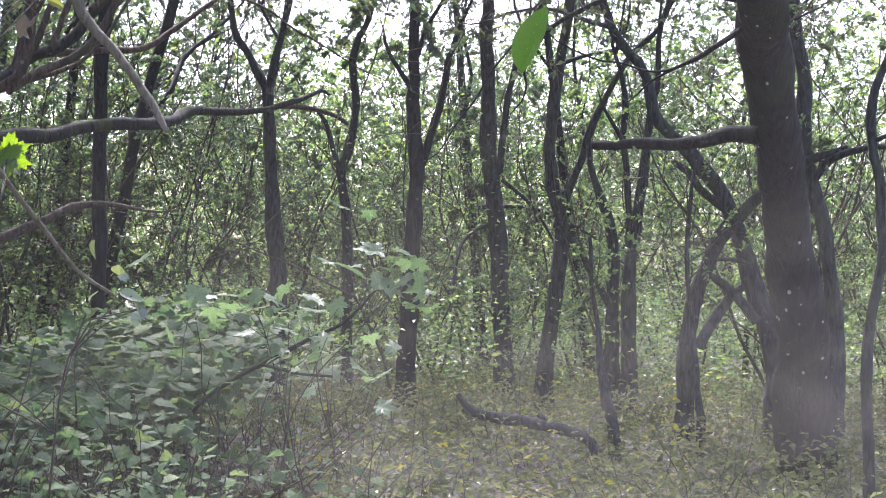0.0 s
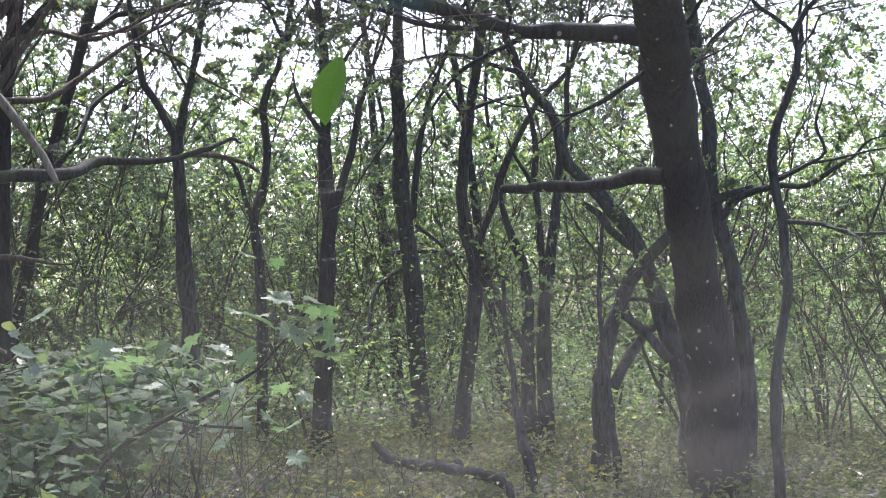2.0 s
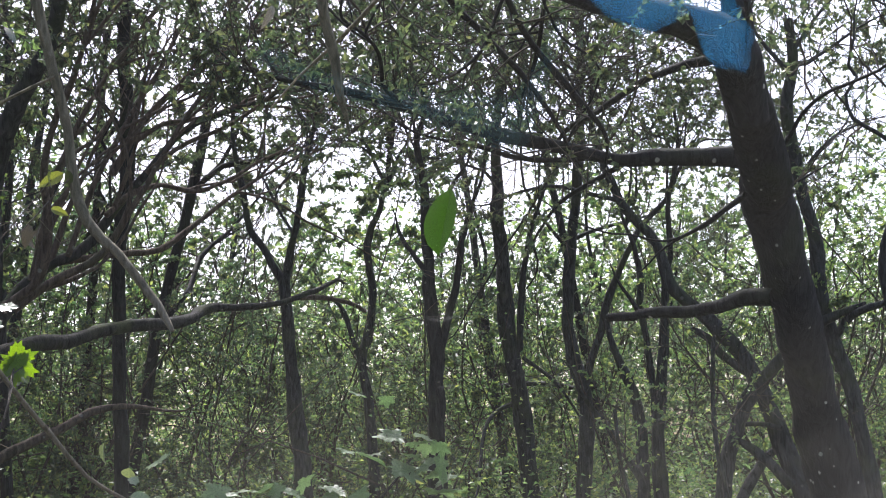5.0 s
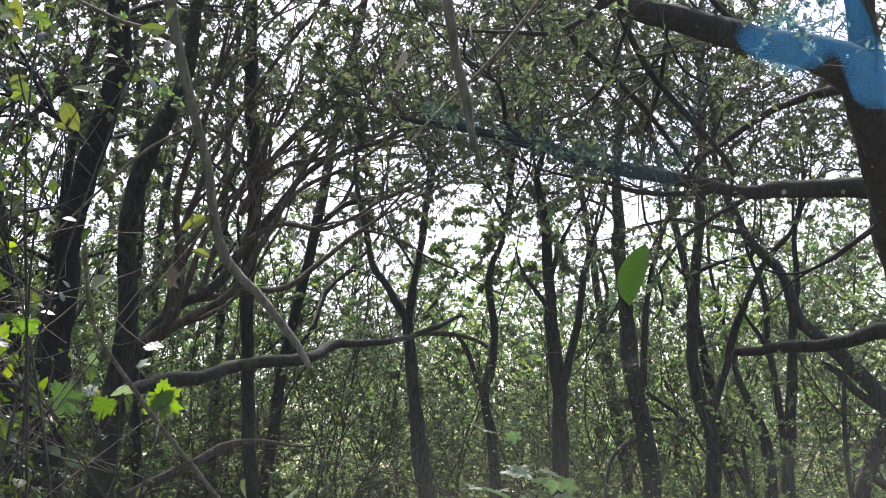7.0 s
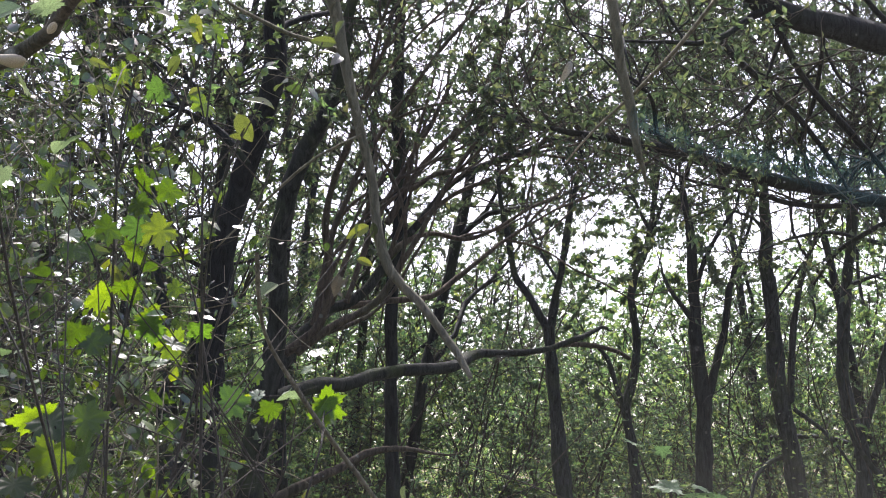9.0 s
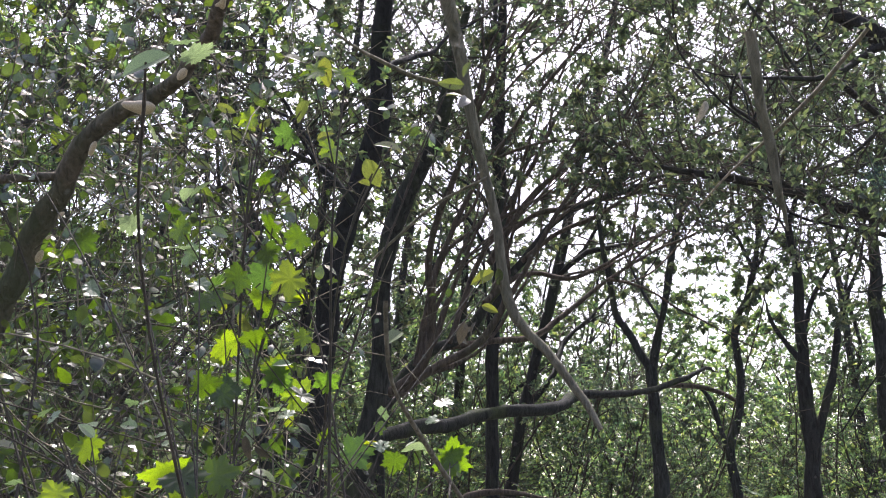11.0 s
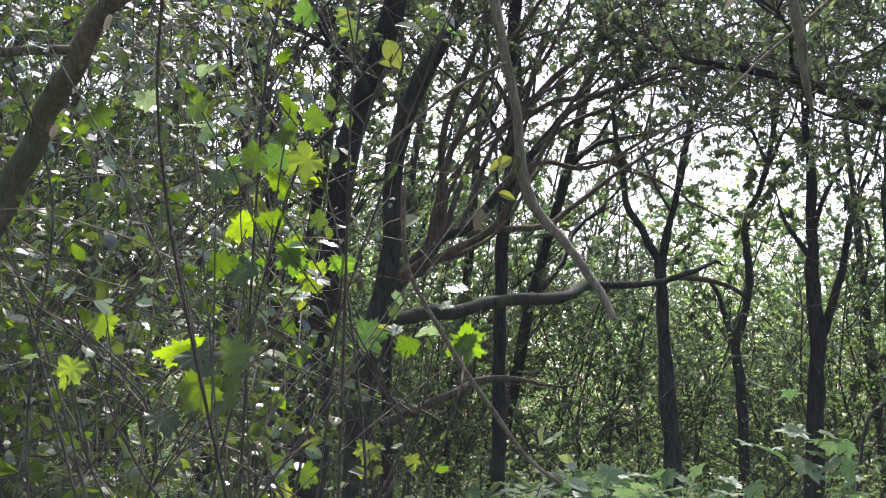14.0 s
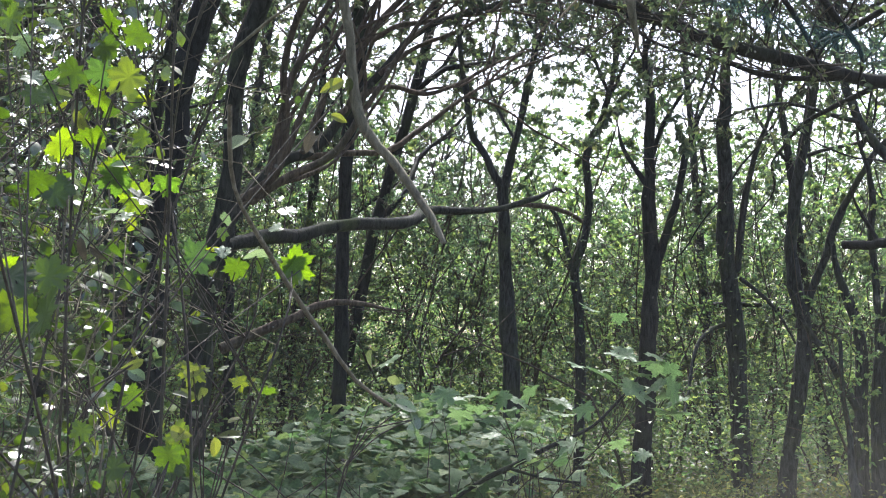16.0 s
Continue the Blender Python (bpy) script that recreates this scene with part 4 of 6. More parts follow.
SPLASHES = [
    ((0.1027, 0.5426), (0.1186, 0.5469), 0.40),
    ((0.1120, 0.5967), (0.1222, 0.5986), 0.45),
    ((0.0591, 0.7077), (0.0679, 0.7113), 0.60),
    ((0.2069, 0.5814), (0.2114, 0.5822), 0.50),
    ((0.1458, 0.3771), (0.1483, 0.3767), 1.00),
    ((0.1512, 0.3762), (0.1548, 0.3758), 0.60),
    ((-0.1930, 0.2603), (-0.1884, 0.2612), 0.70),
    ((-0.1817, 0.2609), (-0.1763, 0.2619), 0.70),
    ((-0.1316, 0.4127), (-0.1272, 0.4125), 0.30),
    ((-0.1487, 0.4336), (-0.1437, 0.4338), 0.40),
    ((0.0015, 0.4843), (0.0130, 0.4858), 0.55),
    ((-0.0744, 0.4598), (-0.0651, 0.4611), 0.55),
]

# ---------------------------------------------------------------- ground
def ground_height(x, y):
    return (0.05 * np.sin(x * 0.9 + 1.3) * np.cos(y * 0.7) + 0.03 * np.sin(x * 2.3 - y * 1.7) + 0.02 * np.sin(x * 4.1 + y * 3.3))


def build_ground():
    radii = np.concatenate([np.linspace(0.002, 26, 112), 26 * 1.16 ** np.arange(1, 28)])
    ang = np.linspace(0, 2 * np.pi, 160, endpoint=False)
    x, y = radii[:, None] * np.sin(ang), radii[:, None] * np.cos(ang)
    z = ground_height(x, y) * np.clip(1.4 - radii / 60, 0.2, 1)[:, None]
    verts = np.stack([x, y, z], -1).reshape(-1, 3)
    verts = np.vstack([verts, [[0, 0, 0]]])
    i, j, k = np.arange(len(radii) - 1)[:, None] * 160, np.arange(160)[None], (np.arange(160)[None] + 1) % 160
    quads = np.stack([i + j, i + 160 + j, i + 160 + k, i + k], -1).reshape(-1, 4)
    tagged(part("ground", mesh_of("ground", verts[:, :], quads), SOIL, label="forest floor of brown leaf litter and moss", kind="structure"), category="ground")


build_ground()

# ---------------------------------------------------------------- trees
def build_tree(name, limbs, label, category, bark, leaf_mat, gen, twigs=40, since=0.35, zmin=-1.0, clump=0, knobs=0.11, group="", step=0.09, shapes=(14, 9, 6), thin_bark=None, **spray):
    """A tree from the centre lines of its trunk and limbs, with twigs and leaves grown on them."""
    base = limbs[0][1][0]
    root = thing(name, label, category, (base[0], base[1], max(base[2], 0)), group)
    off = np.array([base[0], base[1], max(base[2], 0)])
    lines, bearing, bole = [], [], None
    for kind, pts in limbs:
        if kind == "branch" and pts[-1][3] < 0.02 and name == "tree":
            a, b = np.array(pts[-2]), np.array(pts[-1])
            way = unit(b[:3] - a[:3])
            pts = [*pts, (*(b[:3] + way * 0.18 + gen.normal(0, 0.03, 3)), b[3] * 0.6), (*(b[:3] + way * 0.38 + gen.normal(0, 0.07, 3)), 0.002)]
        line = smooth_line(pts, step)
        line[:, :3] -= off
        big = line[:, 3].max()
        wob = np.cumsum(gen.normal(0, 1, (len(line), 3)), 0)
        wob -= np.linspace(0, 1, len(line))[:, None] * wob[-1]
        line[:, :3] += wob * min(0.004, big * 0.08)
        sides = shapes[0] if big > 0.1 else shapes[1] if big > 0.03 else shapes[2]
        limb = part(kind, mesh_of(kind, *tube(line, sides, knobs, gen)), thin_bark if thin_bark and big < 0.045 else bark, bole if bole and kind == "branch" else root)
        bole = limb if kind != "branch" or not bole else bole
        lines.append(line)
        high = line[int(len(line) * (0.55 if kind == "trunk" else 0.2)):]
        bearing.append(high[high[:, 2] > zmin])
    if twigs:
        tw, lv = sprays([q for q in bearing if len(q) > 2], gen, twigs, since=0.0, **spray)
        if clump:
            q = lines[clump]
            tw2, lv2 = sprays([q[int(len(q) * 0.6):]], gen, 26, since=0.0, length=(0.3, 0.8), sub=5, leaf=0.05, dens=12, up=0.1)
            tw, lv = tw + tw2, tuple(np.concatenate(p) for p in zip(lv, lv2))
        part("twig_spray", twig_mesh("twig_spray", tw), BARK_TWIG, root, kind="stuff")
        part("foliage", leaf_mesh("foliage", *lv), leaf_mat, root, kind="stuff")
    return root


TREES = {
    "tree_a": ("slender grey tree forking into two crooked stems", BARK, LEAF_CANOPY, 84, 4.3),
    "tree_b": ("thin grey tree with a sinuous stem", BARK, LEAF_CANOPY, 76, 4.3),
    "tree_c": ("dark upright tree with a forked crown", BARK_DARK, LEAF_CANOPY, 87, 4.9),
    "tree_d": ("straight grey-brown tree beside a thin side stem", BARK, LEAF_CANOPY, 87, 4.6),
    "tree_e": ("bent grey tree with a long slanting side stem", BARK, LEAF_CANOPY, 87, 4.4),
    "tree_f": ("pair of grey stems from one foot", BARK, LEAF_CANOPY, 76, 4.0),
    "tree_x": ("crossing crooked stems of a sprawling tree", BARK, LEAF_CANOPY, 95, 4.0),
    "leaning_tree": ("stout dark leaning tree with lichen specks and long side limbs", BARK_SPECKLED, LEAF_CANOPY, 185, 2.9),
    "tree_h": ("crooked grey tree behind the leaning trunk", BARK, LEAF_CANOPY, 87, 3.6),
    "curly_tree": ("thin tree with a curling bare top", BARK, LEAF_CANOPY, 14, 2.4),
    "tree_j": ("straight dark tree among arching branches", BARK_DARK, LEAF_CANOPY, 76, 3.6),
    "dark_tree": ("black-barked tree leaning into the thicket", BARK_BLACK, LEAF_CANOPY, 46, 4.0),
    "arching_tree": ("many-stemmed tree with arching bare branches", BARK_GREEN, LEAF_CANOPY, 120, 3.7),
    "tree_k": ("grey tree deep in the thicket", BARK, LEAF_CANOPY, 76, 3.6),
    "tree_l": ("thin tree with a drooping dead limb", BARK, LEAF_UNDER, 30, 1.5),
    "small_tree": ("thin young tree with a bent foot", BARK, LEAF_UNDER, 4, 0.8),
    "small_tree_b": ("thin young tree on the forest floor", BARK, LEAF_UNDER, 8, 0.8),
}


def boughs(limbs, gen, count, zmin, length, up=0.25, sway=(0, 0, 0), thick=0.02, bend=0.2, skip=0, stray=0.55):
    """Crooked side limbs that leave the given limbs above a height."""
    out, lines = [], []
    for kind, pts in limbs[skip:]:
        q = smooth_line(pts, 0.12)
        q = q[q[:, 2] > zmin]
        if len(q) > 3:
            lines.append(q)
    for _ in range(count if lines else 0):
        q = lines[int(gen.integers(len(lines)))]
        i = int(gen.integers(1, len(q) - 1))
        way = unit(q[i + 1, :3] - q[i - 1, :3]) * 0.8 + gen.normal(0, stray, 3) + np.array([0, 0, up]) + np.array(sway)
        r = min(thick * gen.uniform(0.6, 1.2), q[i, 3] * 0.7)
        out.append(("branch", [tuple(v) for v in wander(q[i, :3], way, gen.uniform(*length), 9, bend, gen, r, 0.004, 0.03)]))
        if gen.uniform() < 0.5:
            lines.append(smooth_line(out[-1][1], 0.12))
    return out


for key in ("dark_tree", "arching_tree"):
    kind, pts = STEMS[key][0]
    STEMS[key][0] = (kind, [(x, y, z, 1.18 * r) for x, y, z, r in pts])
gen = np.random.default_rng(90)
STEMS["arching_tree"] += boughs(STEMS["arching_tree"], gen, 70, 2.3, (1.1, 2.5), 0.3, (0.3, 0.1, 0), 0.026, 0.13, skip=3, stray=0.36)
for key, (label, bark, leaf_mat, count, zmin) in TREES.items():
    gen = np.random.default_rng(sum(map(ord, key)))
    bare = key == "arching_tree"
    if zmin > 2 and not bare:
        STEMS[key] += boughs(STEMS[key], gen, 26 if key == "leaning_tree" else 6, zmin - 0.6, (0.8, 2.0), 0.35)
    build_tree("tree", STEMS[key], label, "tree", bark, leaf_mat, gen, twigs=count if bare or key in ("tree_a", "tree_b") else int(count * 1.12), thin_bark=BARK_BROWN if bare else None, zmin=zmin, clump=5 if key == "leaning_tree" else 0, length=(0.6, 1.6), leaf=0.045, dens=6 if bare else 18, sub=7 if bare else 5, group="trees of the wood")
gen = np.random.default_rng(5)
STEMS["spotted_tree"] = [(kind, [(x, y, z, 0.8 * r) for x, y, z, r in pts]) for kind, pts in STEMS["spotted_tree"]]
build_tree("tree", STEMS["spotted_tree"], "mossy brown leaning trunk with pale bracket fungi", "tree", BARK_MOSSY, LEAF_MAPLE, gen, twigs=0, knobs=0.1, step=0.04, shapes=(22, 12, 8), group="trees of the wood")
crooked = build_tree("hanging_branch", STEMS["drooping_twig"], "tan crooked branch hanging down with dead leaves", "branch", BARK_TAN, LEAF_UNDER, gen, twigs=0)
build_tree("hanging_branch", STEMS["hanging_branch"], "thin tan branch hanging from the canopy", "branch", BARK_TAN, LEAF_UNDER, gen, twigs=0)
drooping = build_tree("hanging_branch", STEMS["leafy_twig"], "thin pale twig drooping from the thicket", "branch", BARK_TAN, LEAF_UNDER, gen, twigs=0)
build_tree("sapling", STEMS["sapling_stem"], "dark bare sapling stem leaning over brambles", "sapling", BARK_DARK, LEAF_UNDER, gen, twigs=0)
build_tree("dead_branch", STEMS["dead_branch"], "dead crooked branch lying on leaf litter", "dead branch", BARK, LEAF_DEAD, gen, twigs=0)


# ---------------------------------------------------------------- wood behind
def wild_tree(gen, height, stems=1):
    """A free-standing tree or shrub at the origin: limbs for build_tree."""
    limbs = []
    for s in range(stems):
        lean = gen.normal(0, 0.12 if stems == 1 else 0.3, 2)
        n = 8
        r = height * (0.0075 if stems == 1 else 0.0042)
        foot = gen.normal(0, 0.0 if stems == 1 else 0.16, 2)
        bend = np.cumsum(gen.normal(0, 0.05 if stems == 1 else 0.14, (n, 2)) * height / n, 0)
        top = height * gen.uniform(0.75, 1.0)
        limbs.append(("trunk" if stems == 1 else "stem", [(foot[0] + lean[0] * top * i / n + bend[i, 0], foot[1] + lean[1] * top * i / n + bend[i, 1], -0.1 + top * i / (n - 1), r * (1 - 0.8 * i / n)) for i in range(n)]))
        for _ in range(5 if stems == 1 else 1):
            i = int(gen.integers(2, n - 1))
            p = limbs[-1 - (len(limbs) - 1 - [k for k, q in enumerate(limbs) if q[0] != "branch"][-1])][1][i]
            a = gen.uniform(0, 2 * np.pi)
            q = wander(p[:3], (np.cos(a), np.sin(a), gen.uniform(0.2, 1.0)), height * gen.uniform(0.2, 0.38), 6, 0.22, gen, p[3] * 0.6, 0.004, 0.05)
            limbs.append(("branch", [tuple(v) for v in q]))
    return limbs


def plant(kinds, spots, gen):
    for n, (x, y, s) in enumerate(spots):
        m = pose(x, y, float(ground_height(x, y)) - 0.02, 0, 0, gen.uniform(0, 360)) @ Matrix.Scale(s, 4)
        kind = kinds[n % len(kinds)]
        ob = copy_thing(kind, m)
        ob.scale = (s, s, s)


def scatter(gen, count, near, far, left, right, apart, taken):
    """Spots between two distances and two bearings (degrees, to the right of +y), some way apart."""
    out = []
    for _ in range(count * 30):
        d, a = math.sqrt(gen.uniform(near**2, far**2)), radians(gen.uniform(left, right))
        x, y = d * math.sin(a), d * math.cos(a)
        if all((x - u)**2 + (y - v)**2 > apart**2 for u, v in taken):
            taken.append((x, y))
            out.append((x, y, gen.uniform(0.8, 1.2)))
        if len(out) >= count:
            break
    return out


gen = np.random.default_rng(21)
far_trees = []
for n in range(4):
    far_trees.append(build_tree("tree", wild_tree(gen, 7.5), "slim woodland tree with an uneven leafy crown", "tree", (BARK, BARK_DARK)[n % 2], LEAF_CANOPY, gen, twigs=84, length=(0.6, 1.5), leaf=0.064, dens=30, sub=2, joints=(5, 3), step=0.3, shapes=(8, 6, 4), group="trees of the wood"))
shrubs = []
for n in range(4):
    shrubs.append(build_tree("shrub", wild_tree(gen, 3.6, stems=3), "leafy shrub of thin upright stems", "shrub", BARK_TWIG, LEAF_UNDER, gen, twigs=48, length=(0.4, 1.0), leaf=0.06, dens=27, sub=3, joints=(5, 3), step=0.3, shapes=(8, 5, 4), group="shrubs of the understorey"))
holly = []
for n in range(2):
    holly.append(build_tree("shrub", wild_tree(gen, 5.2, stems=5), "tall dark green bushy shrub", "shrub", BARK_TWIG, LEAF_BUSH, gen, twigs=110, length=(0.5, 1.1), leaf=0.052, dens=30, sub=3, joints=(5, 3), step=0.3, shapes=(8, 5, 4), group="shrubs of the understorey"))
    holly[-1].location = (20 + 2 * n, 26, 0)
TAKEN = [(0.0, 13.0), (1.0, 14.5), (1.9, 13.0), (2.6, 14.0), (3.0, 13.2)]
tree_spots = scatter(gen, 17, 17, 32, -46, -11, 1.5, TAKEN) + scatter(gen, 3, 18, 30, -8, -4, 1.5, TAKEN) + [(x, y, 0.85 * k) for x, y, k in scatter(gen, 5, 26, 36, -3, 8, 1.5, TAKEN)] + scatter(gen, 6, 18, 32, 8, 17, 1.5, TAKEN) + [(x, y, 0.75 * k) for x, y, k in scatter(gen, 6, 16, 28, 30, 48, 1.5, TAKEN)]
shrub_spots = scatter(gen, 40, 14.5, 25, -42, 42, 0.8, TAKEN) + [(x, y, 1.35) for x, y, _ in scatter(gen, 12, 15, 20, -17, -4, 0.8, TAKEN) + scatter(gen, 13, 16, 23, -4, 12, 0.8, TAKEN)]
for k, ob in enumerate(far_trees):
    ob.location = (-22 + 2.5 * k, 30 + k, 0)
for k, ob in enumerate(shrubs):
    ob.location = (14 + 2 * k, 22 + k, 0)
tree_spots += scatter(np.random.default_rng(77), 6, 20, 30, -16, -4, 1.3, TAKEN) + scatter(np.random.default_rng(79), 4, 20, 28, 9, 21, 1.3, TAKEN)
plant(far_trees, tree_spots, gen)
plant(shrubs, shrub_spots, gen)
plant(far_trees, [(17 * math.sin(radians(a)), 17 * math.cos(radians(a)), 1.4) for a in (-13, -9.5, 10, 15)], gen)
plant(far_trees, [(d * math.sin(radians(a)), d * math.cos(radians(a)), s) for a, d, s in ((21.5, 16, 0.75), (-7.5, 15, 1.6), (-11.5, 14, 1.3), (-15, 13, 1.2), (-20, 11.5, 1.3), (-25.5, 10.5, 1.3), (-28, 12, 1.15), (-17.5, 10.5, 1.15), (-32, 10, 1.1))], gen)

plant(holly, [(d * math.sin(radians(a)), d * math.cos(radians(a)), s) for a, d, s in ((-11, 14.2, 0.95), (-7.5, 15.8, 1.0), (-4, 15.2, 0.9), (-1.5, 16.8, 1.0), (3.5, 17.5, 0.75), (7, 16.5, 0.85), (11, 17.5, 0.9), (15.5, 16, 0.85), (19, 18, 0.9), (23, 16, 0.75), (28, 15, 0.7), (33, 14, 0.7))], gen)

# ---------------------------------------------------------------- nearer thicket
gen = np.random.default_rng(33)
thicket = []
for n in range(3):
    thicket.append(build_tree("shrub", wild_tree(gen, 4.6, stems=5), "tall tangled shrub with small pale green leaves", "shrub", BARK_TWIG, LEAF_UNDER, gen, twigs=70, length=(0.5, 1.2), leaf=0.052, dens=26, sub=3, joints=(5, 3), step=0.25, shapes=(8, 6, 4), group="shrubs of the understorey"))
    thicket[-1].location = (-3.4 - 1.3 * n, 5.6 + 0.9 * n, 0)
plant(thicket, scatter(gen, 4, 5.5, 9, -48, -27, 1.0, TAKEN) + scatter(gen, 6, 9.5, 14, -30, -15, 1.0, TAKEN), gen)
plant(thicket, [(x, y, 0.85 * k) for x, y, k in scatter(gen, 9, 12, 15, 21, 46, 0.9, TAKEN)] + [(4.9, 11.9, 0.95), (6.4, 11.9, 0.8)], gen)
plant(far_trees, scatter(gen, 6, 9.5, 15, -46, -15, 1.2, TAKEN), gen)


# ---------------------------------------------------------------- low growth
def leaf_stuff(name, label, count, gen, where, height, size, mat, tilt=0.7, width=0.6, fine=False, face=0.0, jagged=False):
    """A loose growth of leaves over a patch of ground."""
    x, y = where(gen, count)
    z = ground_height(x, y) + height(gen, x, y)
    at = np.stack([x, y, z], 1)
    axis = gen.normal(0, 1, (count, 3)) * [1, 1, 0.35]
    nrm = gen.normal(0, tilt, (count, 3)) + [0, -face, 1]
    me = leaf_mesh(name, at, axis, nrm, size * gen.uniform(0.5, 1.3, count), width, fine=fine, jagged=jagged)
    return tagged(part(name, me, mat, label=label, kind="stuff"), category=name.replace("_", " "))


def wedge(near, far, left, right, clump=0.0):
    def spots(gen, n):
        d, a = np.sqrt(gen.uniform(near**2, far**2, n)), np.radians(gen.uniform(left, right, n))
        x, y = d * np.sin(a), d * np.cos(a)
        if clump:
            k = max(1, n // 30)
            i = gen.integers(0, k, n)
            x, y = x[i] + gen.normal(0, clump, n), y[i] + gen.normal(0, clump, n)
        return x, y
    return spots


gen = np.random.default_rng(44)
leaf_stuff("leaf_litter", "fallen brown and yellow leaves on the forest floor", 14000, gen, wedge(3.4, 17, -34, 36), lambda g, x, y: g.uniform(0.0, 0.06, len(x)), 0.08, LEAF_DEAD, 0.5)
leaf_stuff("ground_herbs", "low green herbs and seedlings on the forest floor", 80000, gen, wedge(4.2, 17, -34, 36, 0.2), lambda g, x, y: g.beta(1.1, 3.0, len(x)) * 0.5, 0.058, LEAF_HERB)
leaf_stuff("ground_herbs", "yellowing low herbs among fallen leaves", 900, gen, wedge(5.5, 15, -6, 20, 0.12), lambda g, x, y: g.beta(1.2, 3, len(x)) * 0.55, 0.06, LEAF_YELLOW)
leaf_stuff("bramble_patch", "waist-high patch of blue-green bramble leaves", 12000, gen, wedge(6.3, 9.0, -32, 0, 0.2), lambda g, x, y: 0.3 + g.beta(3.2, 1.4, len(x)) * (0.62 + 0.2 * np.sin(x * 1.7 + y)), 0.1, LEAF_BRAMBLE, 0.35, 0.9, jagged=True, face=0.2)
leaf_stuff("bramble_patch", "low straggling bramble leaves among bare canes", 2000, gen, wedge(4.5, 6.2, -30, 4, 0.25), lambda g, x, y: 0.15 + g.beta(1.6, 1.6, len(x)) * 0.55, 0.065, LEAF_BRAMBLE, 0.5, 0.9, jagged=True, face=0.2)
leaf_stuff("distant_foliage", "dense green foliage of the wood in the distance", 160000, gen, wedge(27, 44, -48, 48, 0.75), lambda g, x, y: g.beta(1.3, 1.75, len(x)) * (9.4 + 1.6 * np.sin(x * 0.9) - 2.8 * np.exp(-((np.degrees(np.arctan2(x, y)) - 2.0) / 4.5) ** 2)), 0.155, LEAF_UNDER, 0.9, 0.7)
leaf_stuff("undergrowth", "knee-high leafy undergrowth between the far trees", 80000, gen, wedge(12.5, 27, -40, 42, 0.3), lambda g, x, y: g.beta(1.3, 1.8, len(x)) * 1.5, 0.07, LEAF_UNDER, 0.8, 0.65)

leaf_stuff("understorey_leaves", "airy yellow-green leaves of young growth between the trunks", 110000, gen, wedge(13.4, 25, -40, 44, 0.36), lambda g, x, y: g.beta(1.3, 1.7, len(x)) * (3.3 + 0.7 * np.sin(1.3 * x)), 0.054, LEAF_UNDER, 0.8, 0.62)


def stem_stuff(name, label, count, gen, where, height, mat, lean=0.35, radius=0.004, bend=0.13):
    x, y = where(gen, count)
    pieces = []
    for u, v in zip(x, y):
        q = wander((u, v, float(ground_height(u, v)) - 0.03), (gen.normal(0, lean), gen.normal(0, lean), 1), height * gen.uniform(0.4, 1.3), 7, bend, gen, radius * gen.uniform(0.6, 1.4), 0.0015)
        pieces.append((q, 4))
    return tagged(part(name, twig_mesh(name, pieces), mat, label=label, kind="stuff"), category="stems")


stem_stuff("dry_stems", "thin grey dry stems over the forest floor", 700, gen, wedge(5.0, 12, -34, 30, 0.3), 0.6, BARK_TWIG, 0.5, 0.003, 0.2)
stem_stuff("bramble_stems", "arching bare bramble stems", 260, gen, wedge(4.0, 7.5, -26, 0, 0.3), 1.0, BARK_TWIG, 0.7, 0.006)
stem_stuff("bramble_stems", "bare brown bramble canes in a low tangle", 1500, gen, wedge(4.6, 6.4, -30, 8, 0.3), 0.7, BARK_CANE, 0.8, 0.0032, 0.28)
stem_stuff("young_stems", "upright thin young stems between the trees", 60, gen, wedge(10, 22, -36, 36), 4.6, BARK_TWIG, 0.22, 0.012, 0.2)


# ---------------------------------------------------------------- large leaves
def lobed_leaf(name, depth=0.42, fold=0.12, gen=rng):
    """A toothed blade of five lobes and unit width, stalk end at the origin, tip along +y."""
    peaks = [(0.0, 1.0, 0.36), (0.95, 0.86, 0.3), (1.85, 0.6, 0.32)]
    bm = bmesh.new()
    tilt, ripple = gen.normal(0, 0.25), gen.uniform(0, 6)
    rings = []
    for share in (0.5, 1.0):
        ring = []
        for i in range(41):
            a = -2.75 + 5.5 * i / 40
            lobe = max(h * math.exp(-((abs(a) - at) / w) ** 2) for at, h, w in peaks)
            r = 0.45 - 0.12 * depth + (0.24 + 0.35 * depth) * lobe
            r *= 1 + (0.09 * (1 if i % 2 else -1) + gen.normal(0, 0.03) if share == 1 else 0)
            r *= 0.7 * share * (0.55 + 0.45 * min(1, (2.85 - abs(a)) / 0.6))
            x, y = r * math.sin(a), 0.3 + r * math.cos(a)
            z = fold * abs(x) * 1.8 - 0.35 * x * x - 0.22 * y * y + tilt * x * y + 0.015 * math.sin(9 * a + ripple) * share
            ring.append(bm.verts.new((x, y, z)))
        rings.append(ring)
    centre, foot = bm.verts.new((0, 0.3, -0.03)), bm.verts.new((0, 0, 0))
    inner, rim = rings
    for k in range(40):
        bm.faces.new((centre, inner[k + 1], inner[k]))
        bm.faces.new((inner[k], inner[k + 1], rim[k + 1], rim[k]))
    for ring in ((centre, inner[0], foot), (inner[0], rim[0], foot), (centre, foot, inner[-1]), (inner[-1], foot, rim[-1])):
        bm.faces.new(ring)
    for f in bm.faces:
        f.smooth = True
    me = bpy.data.meshes.new(name)
    bm.to_mesh(me)
    bm.free()
    return me


